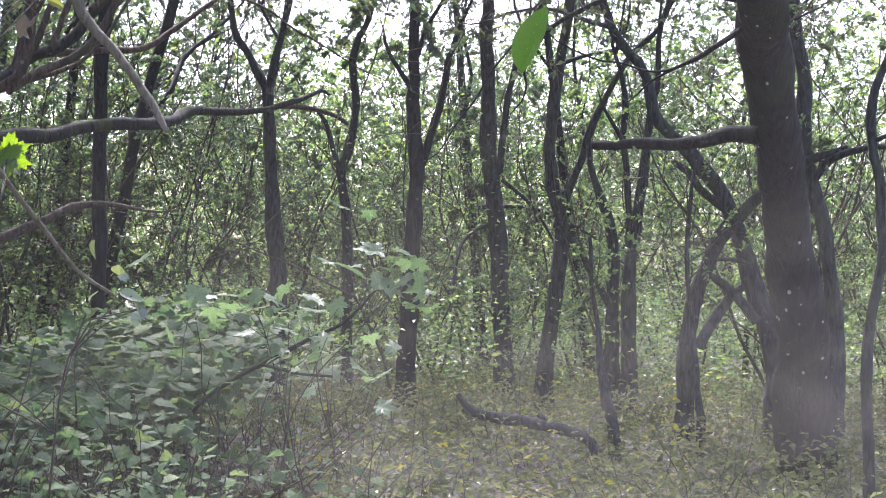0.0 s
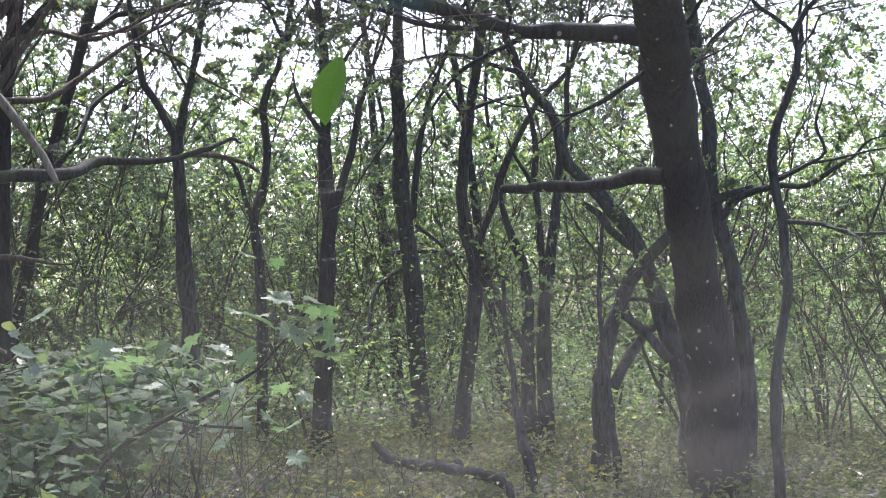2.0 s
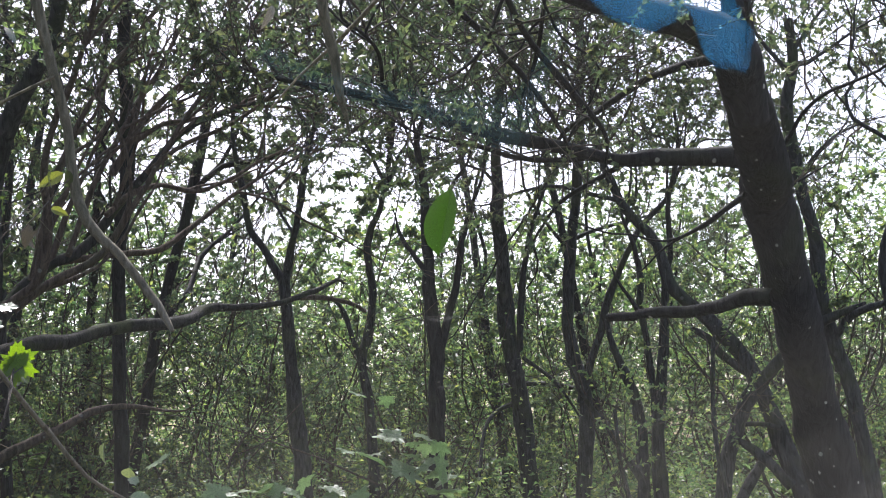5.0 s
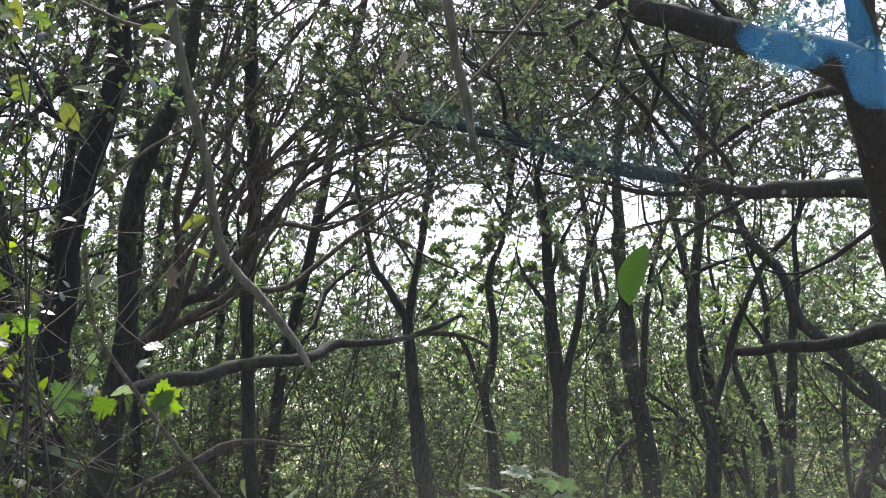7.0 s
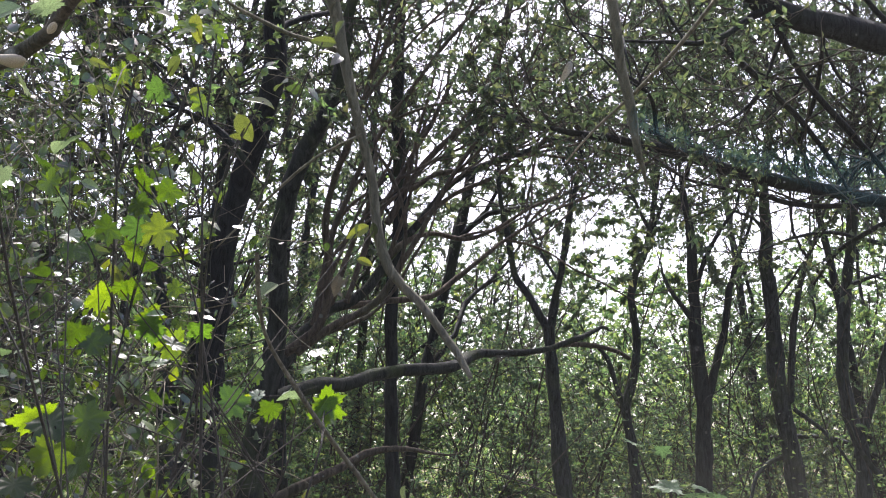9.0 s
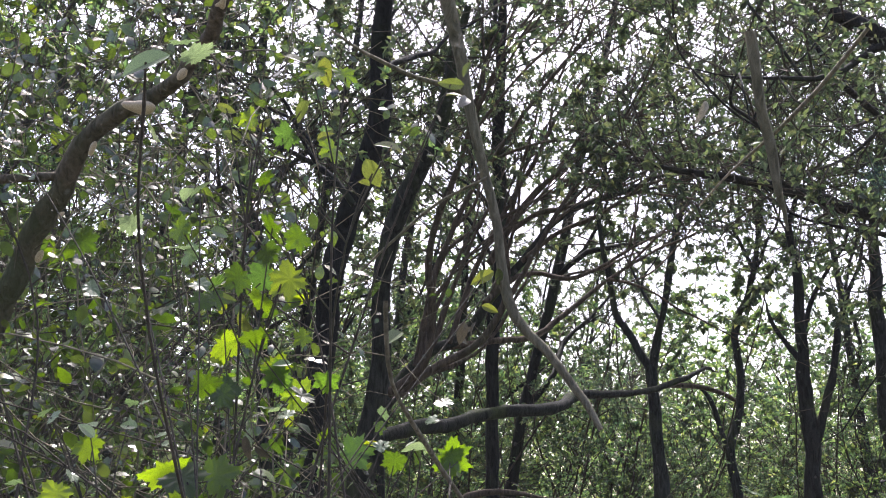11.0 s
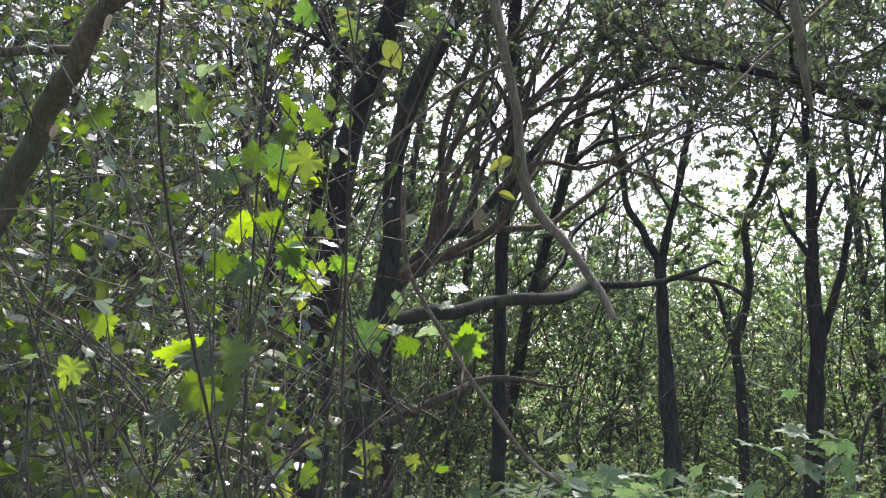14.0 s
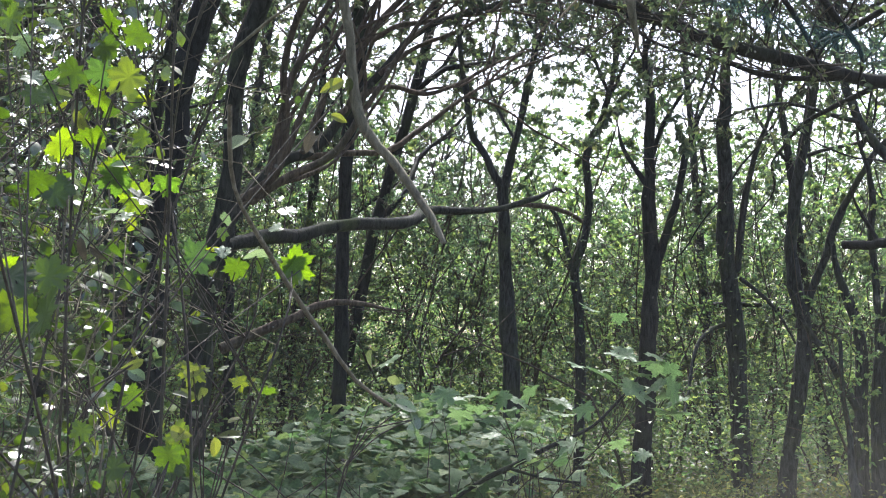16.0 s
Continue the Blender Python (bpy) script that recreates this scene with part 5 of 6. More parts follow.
def oval_leaf(name, width=0.5, curl=0.2):
    """An entire, pointed blade of unit length with a folded midrib."""
    bm = bmesh.new()
    rows = []
    for i in range(9):
        t = i / 8
        w = width / 2 * math.sin(math.pi * min(1, t ** 0.8)) ** 0.75 + 0.004
        z = -curl * t * t
        rows.append([bm.verts.new((s * w, t, z + abs(s) * w * 0.35)) for s in (-1, -0.5, 0, 0.5, 1)])
    for a, b in zip(rows, rows[1:]):
        for k in range(4):
            bm.faces.new((a[k], a[k + 1], b[k + 1], b[k]))
    me = bpy.data.meshes.new(name)
    bm.to_mesh(me)
    bm.free()
    return me


def hang_leaves(owner, places, meshes, mat, gen, droop=0.6, face=(0, -0.5, 0.6), spread=0.0, more=0, label="", sway=0.45):
    """Leaves as parts of owner, each turned its own way; more: further leaves beside each place."""
    off = np.array(owner.location)
    for x, y, z, size in places:
        for k in range(1 + more):
            p = np.array((x, y, z)) + (gen.normal(0, spread, 3) if k else 0)
            axis = unit(np.array([gen.normal(0, 0.8), gen.normal(0, 0.5), -droop + gen.normal(0, 0.9 * sway)]))
            nrm = np.array(face) + gen.normal(0, sway, 3)
            side = unit(np.cross(axis, nrm))
            nrm = np.cross(side, axis)
            s = size * (1 if not k else gen.uniform(0.6, 1.0))
            rot = Matrix((side, axis, nrm)).transposed().to_4x4()
            ob = part("leaf", meshes[int(gen.integers(len(meshes)))], mat, owner, label if not k else "")
            ob.matrix_basis = Matrix.Translation(Vector(p - off - axis * s * 0.5)) @ rot @ Matrix.Scale(s, 4)


gen = np.random.default_rng(55)
def leaf_set(mat, depth):
    out = [lobed_leaf("leaf", depth, gen=gen) for _ in range(6)]
    for me in out:
        me.materials.append(mat)
    return out


MAPLE_SET = leaf_set(LEAF_MAPLE, 0.12)
LEAF_SAPLING = leaf_material("sapling_leaf", [(0.0, (0.1, 0.175, 0.075)), (1.0, (0.14, 0.215, 0.1))], through=0.45, glow=1.6, rough=0.45)
SAPLING_SET = leaf_set(LEAF_SAPLING, 0.35)
BROAD_SET = leaf_set(LEAF_MAPLE_SHADE, 0.08)
OVAL_SET = [oval_leaf("leaf", w, c) for w, c in ((0.5, 0.25), (0.42, 0.1), (0.56, 0.35))]
LEAF_OLIVE = leaf_material("olive_leaf", [(0.0, (0.035, 0.05, 0.018)), (0.5, (0.06, 0.078, 0.025)), (1.0, (0.1, 0.12, 0.032))], through=0.42, glow=1.7, rough=0.35)
for me in OVAL_SET:
    me.materials.append(LEAF_OLIVE)
ROUND_SET = [oval_leaf("leaf", 0.95, 0.1)]
LEAF_PALE = leaf_material("pale_leaf", [(0.0, (0.12, 0.16, 0.07)), (1.0, (0.15, 0.18, 0.08))], through=0.3, glow=1.5)
ROUND_SET[0].materials.append(LEAF_PALE)
GLOSSY_SET = [lobed_leaf("leaf", -0.2, gen=gen), oval_leaf("leaf", 0.55, 0.15)]
LEAF_GLOSSY = leaf_material("glossy_leaf", [(0.0, (0.07, 0.115, 0.05)), (1.0, (0.14, 0.19, 0.1))], through=0.35, rough=0.3, spec=0.9)
for me in GLOSSY_SET:
    me.materials.append(LEAF_GLOSSY)


def maple_shoot(name, label, places, seed, more, spread, sets, mat, foot, face=(0, -0.5, 0.6), droop=0.6, sway=0.45):
    """A slender shoot: stems from one foot to each cluster of leaves."""
    gen = np.random.default_rng(seed)
    root = thing(name, label, "sapling", foot)
    foot = np.array(foot)
    pts = np.array([p[:3] for p in places])
    order = np.argsort(pts[:, 2])
    for j in range(0, len(order), 5):
        p = pts[order[j]] - foot
        mid1 = p * [0.35, 0.4, 0.5] + gen.normal(0, 0.12, 3)
        mid2 = p * [0.75, 0.8, 0.85] + gen.normal(0, 0.05, 3)
        line = smooth_line([(0, 0, -0.05, 0.005), (*mid1, 0.0035), (*mid2, 0.0025), (*p, 0.0016)], 0.08)
        stem = part("stem", mesh_of("stem", *tube(line, 5)), BARK_TWIG, root)
        for i in order[j:j + 5]:
            q = pts[i] - foot
            k = int(np.argmin(np.linalg.norm(line[:, :3] - q, axis=1)))
            k = max(2, k - 3)
            stalk = smooth_line([(*line[k, :3], 0.002), (*((line[k, :3] + q) / 2 + [0, 0, 0.02]), 0.0016), (*q, 0.0012)], 0.05)
            part("leaf_stalk", mesh_of("leaf_stalk", *tube(stalk, 4)), BARK_TWIG, stem)
    hang_leaves(root, places, sets, mat, gen, droop, face, spread, more, sway=sway)
    return root


maple_shoot("maple_sapling", "maple shoot with sunlit lime-green lobed leaves", [(x, y, z, 1.3 * s) for x, y, z, s in LIME_LEAVES], 3, 0, 0.0, MAPLE_SET, LEAF_MAPLE, (-0.75, 2.6, 0.0), face=(0.25, -1.0, 0.45), sway=0.6)
maple_shoot("maple_sapling", "leafy maple shoot among the thicket's twigs", [(x, y, z, 1.15 * s) for x, y, z, s in LOW_LEAVES], 4, 2, 0.07, BROAD_SET, LEAF_MAPLE_SHADE, (-1.0, 2.45, 0.0), face=(0.3, -1.0, 0.4))
maple_shoot("maple_sapling", "shoot with glossy leaves shining in the skylight", GLOSSY_LEAVES, 6, 2, 0.06, GLOSSY_SET, LEAF_GLOSSY, (-0.9, 2.8, 0.0), face=(0, -0.5, 1), droop=0.05)
maple_shoot("maple_sapling", "maple sapling with broad blue-green leaves", [(x, y, z, 1.05 * s) for x, y, z, s in SAPLING_LEAVES], 8, 2, 0.12, SAPLING_SET, LEAF_SAPLING, (0.1, 6.2, 0.0), face=(0, -0.25, 1), droop=0.15, sway=0.22)
maple_shoot("sapling", "slender shoot with pointed olive-green leaves", [(x, y, z, 0.85 * s) for x, y, z, s in OVATE_LEAVES], 9, 1, 0.05, OVAL_SET, LEAF_OLIVE, (-1.0, 2.7, 0.0), face=(0.2, -1.0, 0.4), droop=0.35, sway=0.6)
hang_leaves(drooping, ROUND_LEAVES, ROUND_SET, LEAF_PALE, gen, 0.9, (0, -1, 0.1), label="round pale leaf")

DEAD_SET = [oval_leaf("leaf", 0.5, 0.5), oval_leaf("leaf", 0.35, 0.7)]
for me in DEAD_SET:
    me.materials.append(LEAF_DEAD)
hang_leaves(crooked, DEAD_LEAVES, DEAD_SET, LEAF_DEAD, gen, 0.9, (0.2, -1, 0.2), label="curled brown dead leaf")

# ---------------------------------------------------------------- tangle of fine twigs by the glass
def tangle(name, label, count, gen, where, low, high, length, leaf, dens, bark, leaf_mat):
    """Fine twigs at all heights between low and high, some bearing small leaves."""
    x, y = where(gen, count)
    z = gen.uniform(low, high, count)
    twigs, at, axis = [], [], []
    for p in zip(x, y, z):
        q = wander(p, (gen.normal(0, 1), gen.normal(0, 0.5), gen.normal(0.5, 0.7)), gen.uniform(*length), 8, 0.3, gen, gen.uniform(0.0014, 0.0032), 0.001)
        twigs.append((q, 3))
        m = gen.poisson(dens)
        j = gen.integers(1, 6, m)
        at.append(q[j, :3] + gen.normal(0, 0.02, (m, 3)))
        axis.append(gen.normal(0, 1, (m, 3)))
    root = thing(name, label, "shrub", (float(x.mean()), float(y.mean()), 0))
    off = np.array(root.location)
    for k in range(6):
        i = int(gen.integers(count))
        line = smooth_line([(x[i] * 0.97, y[i], -0.05, 0.005), (x[i] + 0.05, y[i] * 1.02, z[i] * 0.5, 0.004), (x[i] * 1.04 + 0.12, y[i], z[i], 0.003), (x[i] * 1.05 - 0.12, y[i] * 0.98, high, 0.002)], 0.1)
        line[:, :3] -= off
        part("stem", mesh_of("stem", *tube(line, 6)), bark, root)
    for q, _ in twigs:
        q[:, :3] -= off
    part("twig_spray", twig_mesh("twig_spray", twigs), bark, root, kind="stuff")
    at, axis = np.vstack(at) - off, np.vstack(axis)
    part("foliage", leaf_mesh("foliage", at, axis, gen.normal(0, 0.55, at.shape) + [0, -0.25, 0.85], leaf * gen.uniform(0.5, 1.4, len(at)), 0.6, fine=True), leaf_mat, root, kind="stuff")


gen = np.random.default_rng(66)
tangle("shrub", "tangle of fine tan twigs with small glossy leaves", 520, gen, wedge(2.7, 5.0, -38, -18), 0.3, 2.9, (0.3, 0.9), 0.036, 6, BARK_TAN, LEAF_SHADE)
tangle("shrub", "tangle of dark twigs with small green leaves", 760, gen, wedge(3.6, 7.0, -40, -18), 0.3, 3.8, (0.4, 1.1), 0.045, 11, BARK_TWIG, LEAF_SHADE)

tangle("shrub", "low twigs with small pale green leaves", 420, gen, wedge(3.2, 6.0, -38, -17.5), 0.3, 2.0, (0.3, 0.8), 0.05, 9, BARK_TWIG, LEAF_MAPLE_SHADE)

# ---------------------------------------------------------------- bracket fungi on the near trunk
FUNGUS, n_, l_ = material("pale_fungus")
t_ = n_.new("ShaderNodeTexNoise")
t_.inputs["Scale"].default_value = 45
c_ = ramp(n_, [(0.3, (0.4, 0.31, 0.21)), (0.7, (0.62, 0.52, 0.38))])
b_ = n_.new("ShaderNodeBsdfPrincipled")
b_.inputs["Roughness"].default_value = 0.7
o_ = n_.new("ShaderNodeOutputMaterial")
l_.new(t_.outputs["Fac"], c_.inputs[0])
l_.new(c_.outputs[0], b_.inputs["Base Color"])
l_.new(b_.outputs[0], o_.inputs["Surface"])


TRUNK_LINE = smooth_line(STEMS["spotted_tree"][0][1], 0.01)


def fungus(at, size, gen):
    """A shelf with a lumpy rim on the bark, growing out from the trunk's nearest side."""
    k = int(np.argmin(np.linalg.norm(TRUNK_LINE[:, :3] - at, axis=1)))
    core, r = TRUNK_LINE[k, :3], TRUNK_LINE[k, 3]
    along = unit(TRUNK_LINE[k + 1, :3] - TRUNK_LINE[k - 1, :3])
    out = np.array(at) - core
    out = unit(out - along * out.dot(along))
    bm = bmesh.new()
    bmesh.ops.create_uvsphere(bm, u_segments=20, v_segments=8, radius=0.5)
    bumps = gen.normal(0, 0.09, 3)
    for v in bm.verts:
        a = math.atan2(v.co.y, v.co.x)
        k = 1 + sum(b * math.sin((n + 1) * a + 30 * b) for n, b in enumerate(bumps))
        v.co.x *= k
        v.co.y *= 0.5 * k
        v.co.z *= 0.24
    for f in bm.faces:
        f.smooth = True
    me = bpy.data.meshes.new("bracket_fungus")
    bm.to_mesh(me)
    bm.free()
    ob = part("bracket_fungus", me, FUNGUS)
    turn = Matrix((along, np.cross(out, along), out)).transposed().to_4x4()
    ob.matrix_world = Matrix.Translation(core + out * r * 0.95) @ turn @ Matrix.Rotation(gen.normal(0, 0.25), 4, "Z") @ Matrix.Scale(size, 4)
    return tagged(ob, "pale cream bracket fungus on mossy bark", "fungus", "fungi on the trunk")


gen = np.random.default_rng(14)
for x, y, z, s in FUNGI:
    fungus((x, y, z), s, gen)

# ---------------------------------------------------------------- the parked car's front: glass, leaf, dashboard
AHEAD, ACROSS = Vector((-0.41, 0.912, 0)), Vector((0.912, 0.41, 0))


def on_car(s, w, z):
    """Metres ahead, across and up, in the car's own directions."""
    return AHEAD * s + ACROSS * w + Vector((0, 0, z))


def slope(z):
    return 2.815 - 1.732 * z


def slab(name, corners, thick, mat, label, kind="structure", category="", away=(0, 0, 1)):
    """A sheet through corners, thickened on one side."""
    bm = bmesh.new()
    low = [bm.verts.new(c) for c in corners]
    high = [bm.verts.new(Vector(c) + Vector(away) * thick) for c in corners]
    bm.faces.new(low[::-1])
    bm.faces.new(high)
    for i in range(len(low)):
        j = (i + 1) % len(low)
        bm.faces.new((low[i], low[j], high[j], high[i]))
    bmesh.ops.recalc_face_normals(bm, faces=bm.faces)
    me = bpy.data.meshes.new(name)
    bm.to_mesh(me)
    bm.free()
    return tagged(part(name, me, mat, label=label, kind=kind), category=category)


def plain(name, colour, rough, spec=0.3):
    m, n, l = material(name)
    tex = n.new("ShaderNodeTexNoise")
    tex.inputs["Scale"].default_value = 80
    c = ramp(n, [(0.3, tuple(0.8 * k for k in colour)), (0.7, tuple(1.2 * k for k in colour))])
    b = n.new("ShaderNodeBsdfPrincipled")
    b.inputs["Roughness"].default_value, b.inputs["Specular IOR Level"].default_value = rough, spec
    o = n.new("ShaderNodeOutputMaterial")
    l.new(tex.outputs["Fac"], c.inputs[0])
    l.new(c.outputs[0], b.inputs["Base Color"])
    l.new(b.outputs[0], o.inputs["Surface"])
    return m


def glass_material():
    """Clear glass with a weak mirror and a film of dust in smears, with haze painted in low down and to the right."""
    m, n, l = material("dust_and_haze_glass")
    coord = n.new("ShaderNodeTexCoord")
    clear = n.new("ShaderNodeBsdfTransparent")
    clear.inputs["Color"].default_value = (0.97, 0.985, 0.98, 1)
    mirror = n.new("ShaderNodeBsdfGlossy")
    mirror.inputs["Roughness"].default_value = 0.0
    shine = n.new("ShaderNodeMixShader")
    shine.inputs[0].default_value = 0.045
    l.new(clear.outputs[0], shine.inputs[1])
    l.new(mirror.outputs[0], shine.inputs[2])
    # Film of real dust, thickened to put haze and veil into the glass.
    dust_haze = n.new("ShaderNodeBsdfTranslucent")
    dust_haze.inputs["Color"].default_value = (0.83, 0.84, 0.7, 1)
    smear = n.new("ShaderNodeTexNoise")
    smear.inputs["Scale"].default_value, smear.inputs["Detail"].default_value, smear.inputs["Distortion"].default_value = 7, 5, 1.2
    l.new(coord.outputs["Object"], smear.inputs["Vector"])
    amount = ramp(n, [(0.35, (DUST_HAZE_LEAST,) * 3), (0.75, (DUST_HAZE_MOST,) * 3)])
    l.new(smear.outputs["Fac"], amount.inputs[0])
    split = n.new("ShaderNodeSeparateXYZ")
    l.new(coord.outputs["Object"], split.inputs[0])
    low = n.new("ShaderNodeMapRange")
    low.inputs["From Min"].default_value, low.inputs["From Max"].default_value = 1.375, 1.26
    low.inputs["To Min"].default_value, low.inputs["To Max"].default_value = 1.0, DUST_HAZE_LOW
    l.new(split.outputs["Z"], low.inputs["Value"])
    mul = n.new("ShaderNodeMath")
    mul.operation = "MULTIPLY"
    l.new(amount.outputs[0], mul.inputs[0])
    l.new(low.outputs[0], mul.inputs[1])
    # Thinner to the left, fitted to where the view shows less haze.
    left_fade = n.new("ShaderNodeMapRange")
    left_fade.inputs["From Min"].default_value, left_fade.inputs["From Max"].default_value = -0.16, 0.1
    left_fade.inputs["To Min"].default_value, left_fade.inputs["To Max"].default_value = 0.08, 1.0
    l.new(split.outputs["X"], left_fade.inputs["Value"])
    mul_side = n.new("ShaderNodeMath")
    mul_side.operation = "MULTIPLY"
    l.new(mul.outputs[0], mul_side.inputs[0])
    l.new(left_fade.outputs[0], mul_side.inputs[1])
    film = n.new("ShaderNodeMixShader")
    l.new(mul_side.outputs[0], film.inputs[0])
    l.new(shine.outputs[0], film.inputs[1])
    l.new(dust_haze.outputs[0], film.inputs[2])
    o = n.new("ShaderNodeOutputMaterial")
    l.new(film.outputs[0], o.inputs["Surface"])
    return m


DUST_HAZE_LEAST, DUST_HAZE_MOST, DUST_HAZE_LOW = 0.0004, 0.0014, 6.0
DARK_TRIM = plain("dark_trim", (0.0102, 0.0102, 0.011), 0.75, 0.22)
BLUE_CLOTH = plain("blue_cloth", (0.012, 0.25, 0.52), 0.6)
TEAL_CLOTH = plain("teal_cloth", (0.0045, 0.045, 0.062), 0.7)
GLASS = glass_material()
UP = (0, 0, 1)
pane = slab("windscreen", [on_car(slope(0.945), -0.775, 0.945), on_car(slope(0.945), 1.775, 0.945), on_car(slope(1.58), 1.775, 1.58), on_car(slope(1.58), -0.775, 1.58)], 0.005, GLASS, "raked car windscreen with a film of dust and painted haze", category="windscreen", away=-(AHEAD * 0.5 + Vector((0, 0, 0.866))))
pane.visible_shadow = False
slab("dashboard", [on_car(0.25, -0.75, 0.84), on_car(1.1, -0.75, 0.84), on_car(1.1, 1.75, 0.84), on_car(0.25, 1.75, 0.84)], 0.02, DARK_TRIM, "dark plastic dashboard under the windscreen", category="dashboard")
# Walls and roof out of view, added so the glass mirrors only darkness.
slab("unseen_front_wall", [on_car(1.12, -0.78, 0), on_car(1.12, 1.78, 0), on_car(1.12, 1.78, 0.965), on_car(1.12, -0.78, 0.965)], 0.03, DARK_TRIM, "unseen dark panel added under the windscreen", category="panel", away=AHEAD)
slab("unseen_side_wall", [on_car(-1.4, -0.76, 0), on_car(1.12, -0.76, 0), on_car(1.12, -0.76, 0.97), on_car(slope(1.568), -0.76, 1.568), on_car(-1.4, -0.76, 1.568)], 0.03, DARK_TRIM, "unseen dark side wall added to close the cabin", category="panel", away=-ACROSS)
slab("unseen_side_wall", [on_car(-1.4, 1.76, 0), on_car(1.12, 1.76, 0), on_car(1.12, 1.76, 0.97), on_car(slope(1.568), 1.76, 1.568), on_car(-1.4, 1.76, 1.568)], 0.03, DARK_TRIM, "unseen dark side wall added to close the cabin", category="panel", away=ACROSS)
slab("unseen_back_wall", [on_car(-1.4, -0.76, 0), on_car(-1.4, 1.76, 0), on_car(-1.4, 1.76, 1.568), on_car(-1.4, -0.76, 1.568)], 0.03, DARK_TRIM, "unseen dark back wall added to close the cabin", category="panel", away=-AHEAD)
slab("unseen_roof", [on_car(-1.42, -0.79, 1.57), on_car(slope(1.57), -0.79, 1.57), on_car(slope(1.57), 1.79, 1.57), on_car(-1.42, 1.79, 1.57)], 0.03, DARK_TRIM, "unseen dark roof added to close the cabin", category="roof")


def strip_of_cloth(name, spine, mat, label, gen, crumple=0.006):
    """A crumpled strip along a line of (ahead near, ahead far, across), lying on the dashboard."""
    line = smooth_line([(*p, 0.01) for p in spine], 0.006)
    bm = bmesh.new()
    rows = []
    phase = gen.uniform(0, 6, 3)
    for k, (near, far, across, _) in enumerate(line):
        row = []
        for c in range(9):
            u = c / 8
            ahead = near + (far - near) * u + 0.0015 * math.sin(0.9 * k + phase[0]) * (u - 0.5)
            fold = crumple * (0.5 + 0.5 * math.sin(0.35 * k + 4 * u + phase[1])) * math.sin(math.pi * min(1, 1.1 * u)) + 0.3 * crumple * (1 + math.sin(0.9 * k - 7 * u + phase[2]))
            row.append(bm.verts.new(on_car(ahead, across, 0.864 + fold)))
        rows.append(row)
    for a, b in zip(rows, rows[1:]):
        for k in range(8):
            bm.faces.new((a[k], a[k + 1], b[k + 1], b[k]))
    for f in bm.faces:
        f.smooth = True
    bmesh.ops.recalc_face_normals(bm, faces=bm.faces)
    me = bpy.data.meshes.new(name)
    bm.to_mesh(me)
    bm.free()
    ob = part(name, me, mat)
    ob.modifiers.new("thickness", "SOLIDIFY").thickness = 0.002
    return tagged(ob, label, "cloth")


gen = np.random.default_rng(12)
strip_of_cloth("cloth", [(0.325, 0.34, 0.715), (0.31, 0.354, 0.746), (0.285, 0.363, 0.788), (0.277, 0.349, 0.81), (0.275, 0.338, 0.834), (0.29, 0.357, 0.852), (0.312, 0.379, 0.874), (0.345, 0.381, 0.918)], BLUE_CLOTH, "crumpled bright blue cloth lying on the dashboard", gen)
strip_of_cloth("cloth", [(0.35, 0.375, 0.697), (0.36, 0.47, 0.69), (0.43, 0.485, 0.67), (0.44, 0.47, 0.6), (0.44, 0.455, 0.5), (0.42, 0.44, 0.42)], TEAL_CLOTH, "dull teal strip of cloth lying on the dashboard", gen, 0.003)

# what lies on the glass
GLASS_OUT = (AHEAD * 0.5 + Vector((0, 0, 0.866))).normalized()


def glass_at(x, y):
    """The point of the glass's outer face over x, y."""
    return Vector((x, y, (3.088 - y + 0.45 * x) / 1.9)) + GLASS_OUT * 0.001


def lay_on_glass(ob, foot, tip, width_scale=1.0):
    a, b = glass_at(*foot), glass_at(*tip)
    y = b - a
    nrm = GLASS_OUT
    x = y.cross(nrm).normalized()
    ob.matrix_world = Matrix.Translation(a) @ Matrix((x * y.length * width_scale, y, nrm * y.length)).transposed().to_4x4()


LEAF_WET = leaf_material("fresh_green_leaf", [(0.0, (0.018, 0.048, 0.01)), (1.0, (0.022, 0.054, 0.012))], through=0.4, glow=1.0, rough=0.4)
fallen = part("fallen_leaf", oval_leaf("fallen_leaf", 0.62, 0.0), LEAF_WET)
lay_on_glass(fallen, (0.1044, 0.5044), (0.1057, 0.4674), 0.5)
tagged(fallen, "fresh green oval leaf stuck to the windscreen", "leaf")

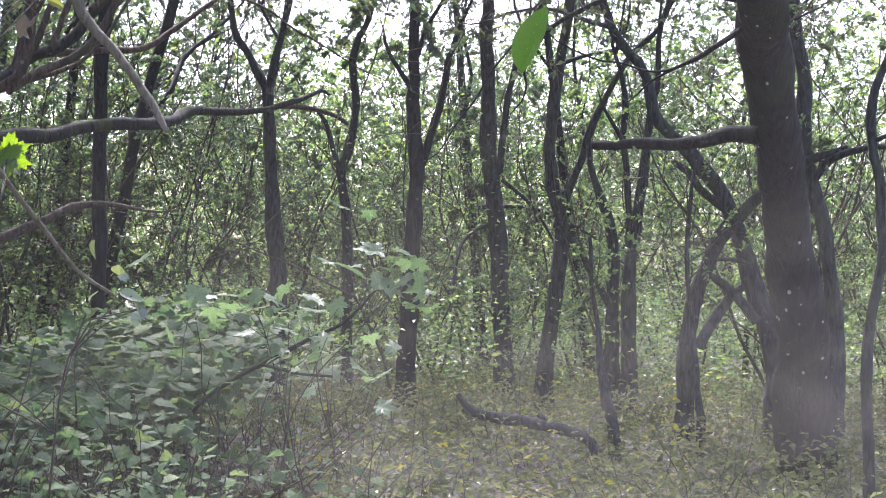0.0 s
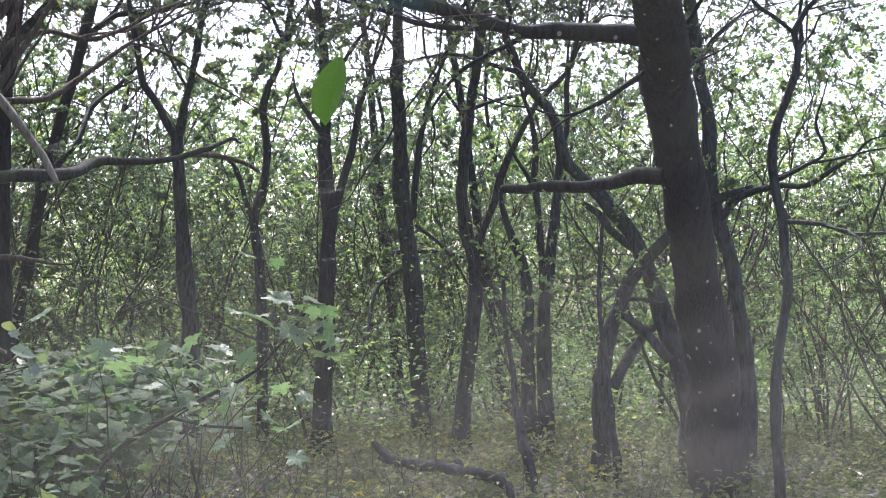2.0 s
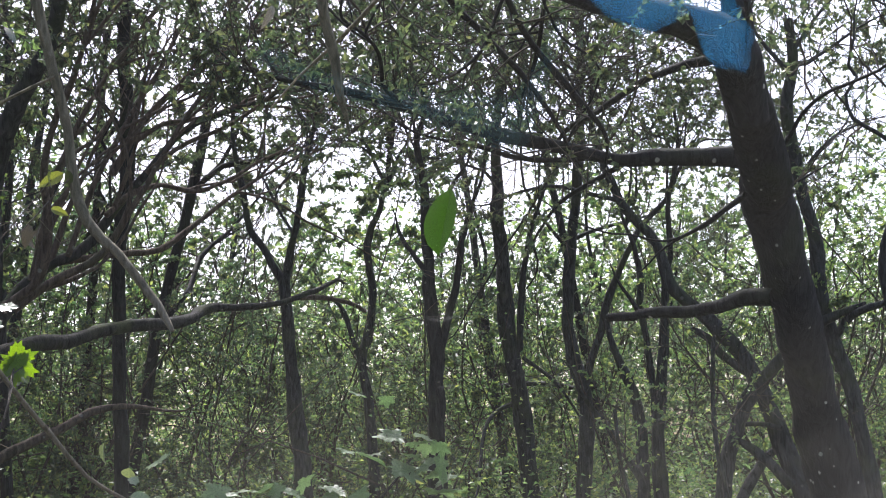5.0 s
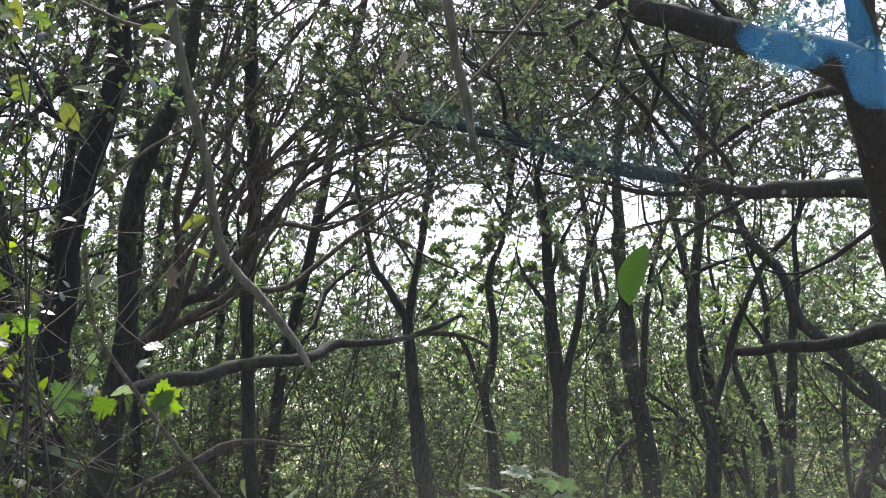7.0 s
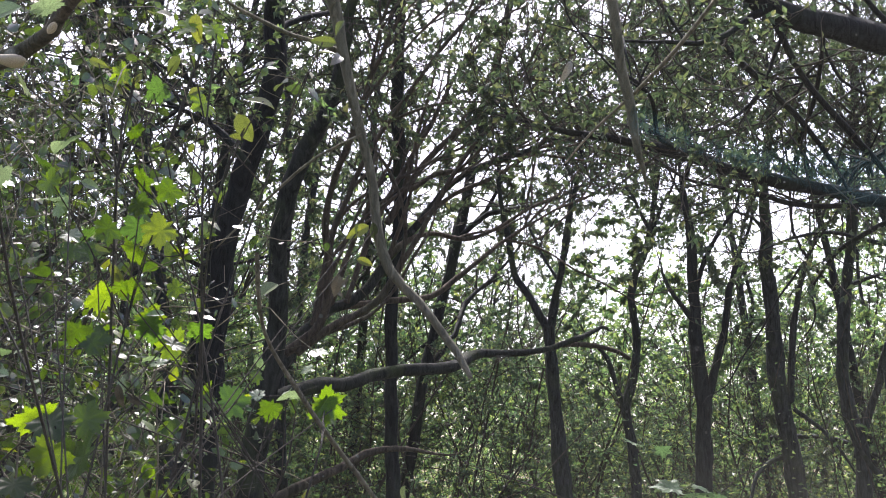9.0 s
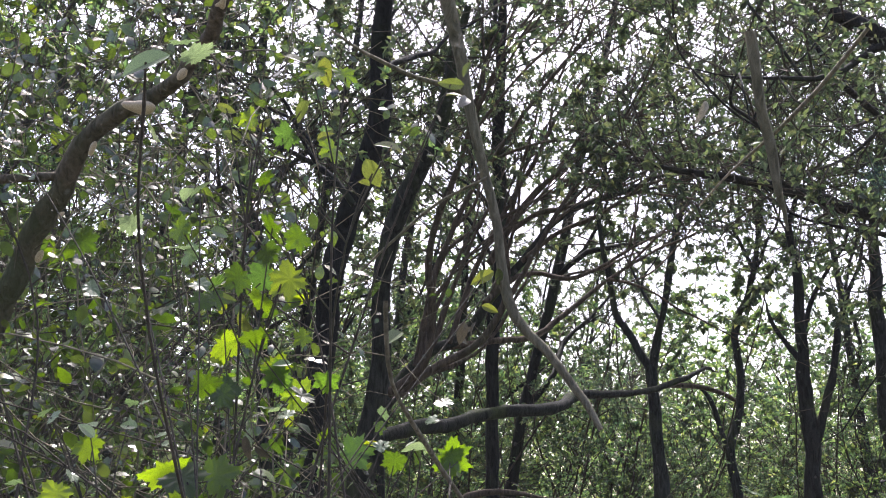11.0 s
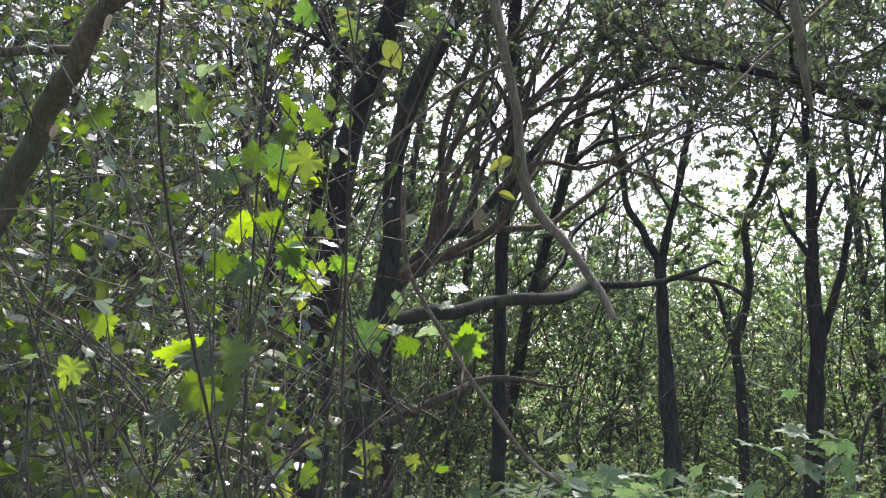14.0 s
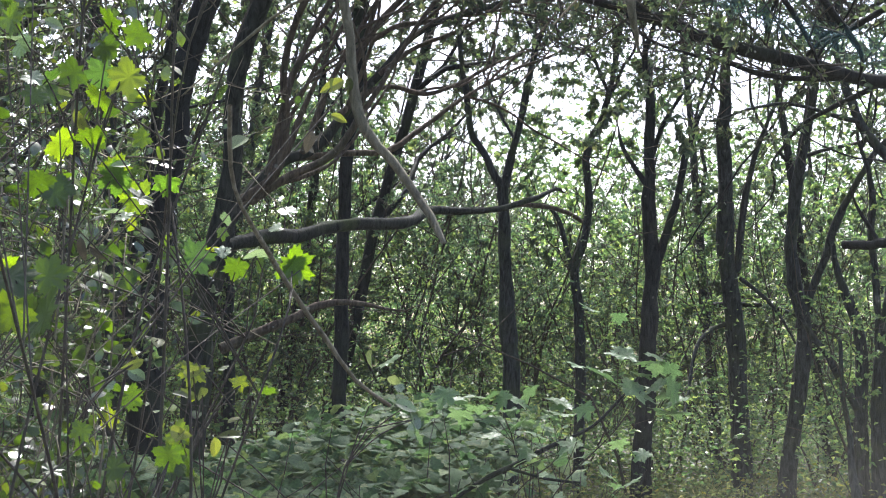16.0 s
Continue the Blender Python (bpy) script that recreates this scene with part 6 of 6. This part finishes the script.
def residue():
    """A thin milky film, uneven, that the light comes through."""
    m, n, l = material("white_residue")
    tex = n.new("ShaderNodeTexNoise")
    tex.inputs["Detail"].default_value = 4
    coord = n.new("ShaderNodeTexCoord")
    l.new(coord.outputs["Generated"], tex.inputs["Vector"])
    tex.inputs["Scale"].default_value = 3.5
    amount = ramp(n, [(0.25, (0.015, 0.015, 0.015)), (0.75, (0.07, 0.07, 0.07))])
    l.new(tex.outputs["Fac"], amount.inputs[0])
    clear, milk = n.new("ShaderNodeBsdfTransparent"), n.new("ShaderNodeBsdfTranslucent")
    milk.inputs["Color"].default_value = (0.7, 0.71, 0.7, 1)
    mix = n.new("ShaderNodeMixShader")
    o = n.new("ShaderNodeOutputMaterial")
    middle = n.new("ShaderNodeVectorMath")
    middle.operation = "DISTANCE"
    middle.inputs[1].default_value = (0.5, 0.5, 0.5)
    l.new(coord.outputs["Generated"], middle.inputs[0])
    rim = ramp(n, [(0.12, (1, 1, 1)), (0.5, (0, 0, 0))])
    l.new(middle.outputs["Value"], rim.inputs[0])
    thin = n.new("ShaderNodeMath")
    thin.operation = "MULTIPLY"
    l.new(amount.outputs[0], thin.inputs[0])
    l.new(rim.outputs[0], thin.inputs[1])
    l.new(thin.outputs[0], mix.inputs[0])
    l.new(clear.outputs[0], mix.inputs[1])
    l.new(milk.outputs[0], mix.inputs[2])
    l.new(mix.outputs[0], o.inputs["Surface"])
    return m


LIME = residue()


def smear(foot, tip, width, label="whitish dried splash on the windscreen"):
    bm = bmesh.new()
    bmesh.ops.create_uvsphere(bm, u_segments=12, v_segments=6, radius=0.5)
    for v in bm.verts:
        a = math.atan2(v.co.y, v.co.x)
        v.co = Vector((v.co.x * (1 + 0.25 * math.sin(3 * a + 40 * foot[0])), v.co.y + 0.5, v.co.z * 0.03))
    me = bpy.data.meshes.new("dried_splash")
    bm.to_mesh(me)
    bm.free()
    ob = part("dried_splash", me, LIME)
    lay_on_glass(ob, foot, tip, width)
    return tagged(ob, label, "splash", "splashes on the glass")


for foot, tip, width in SPLASHES:
    smear(foot, tip, width)
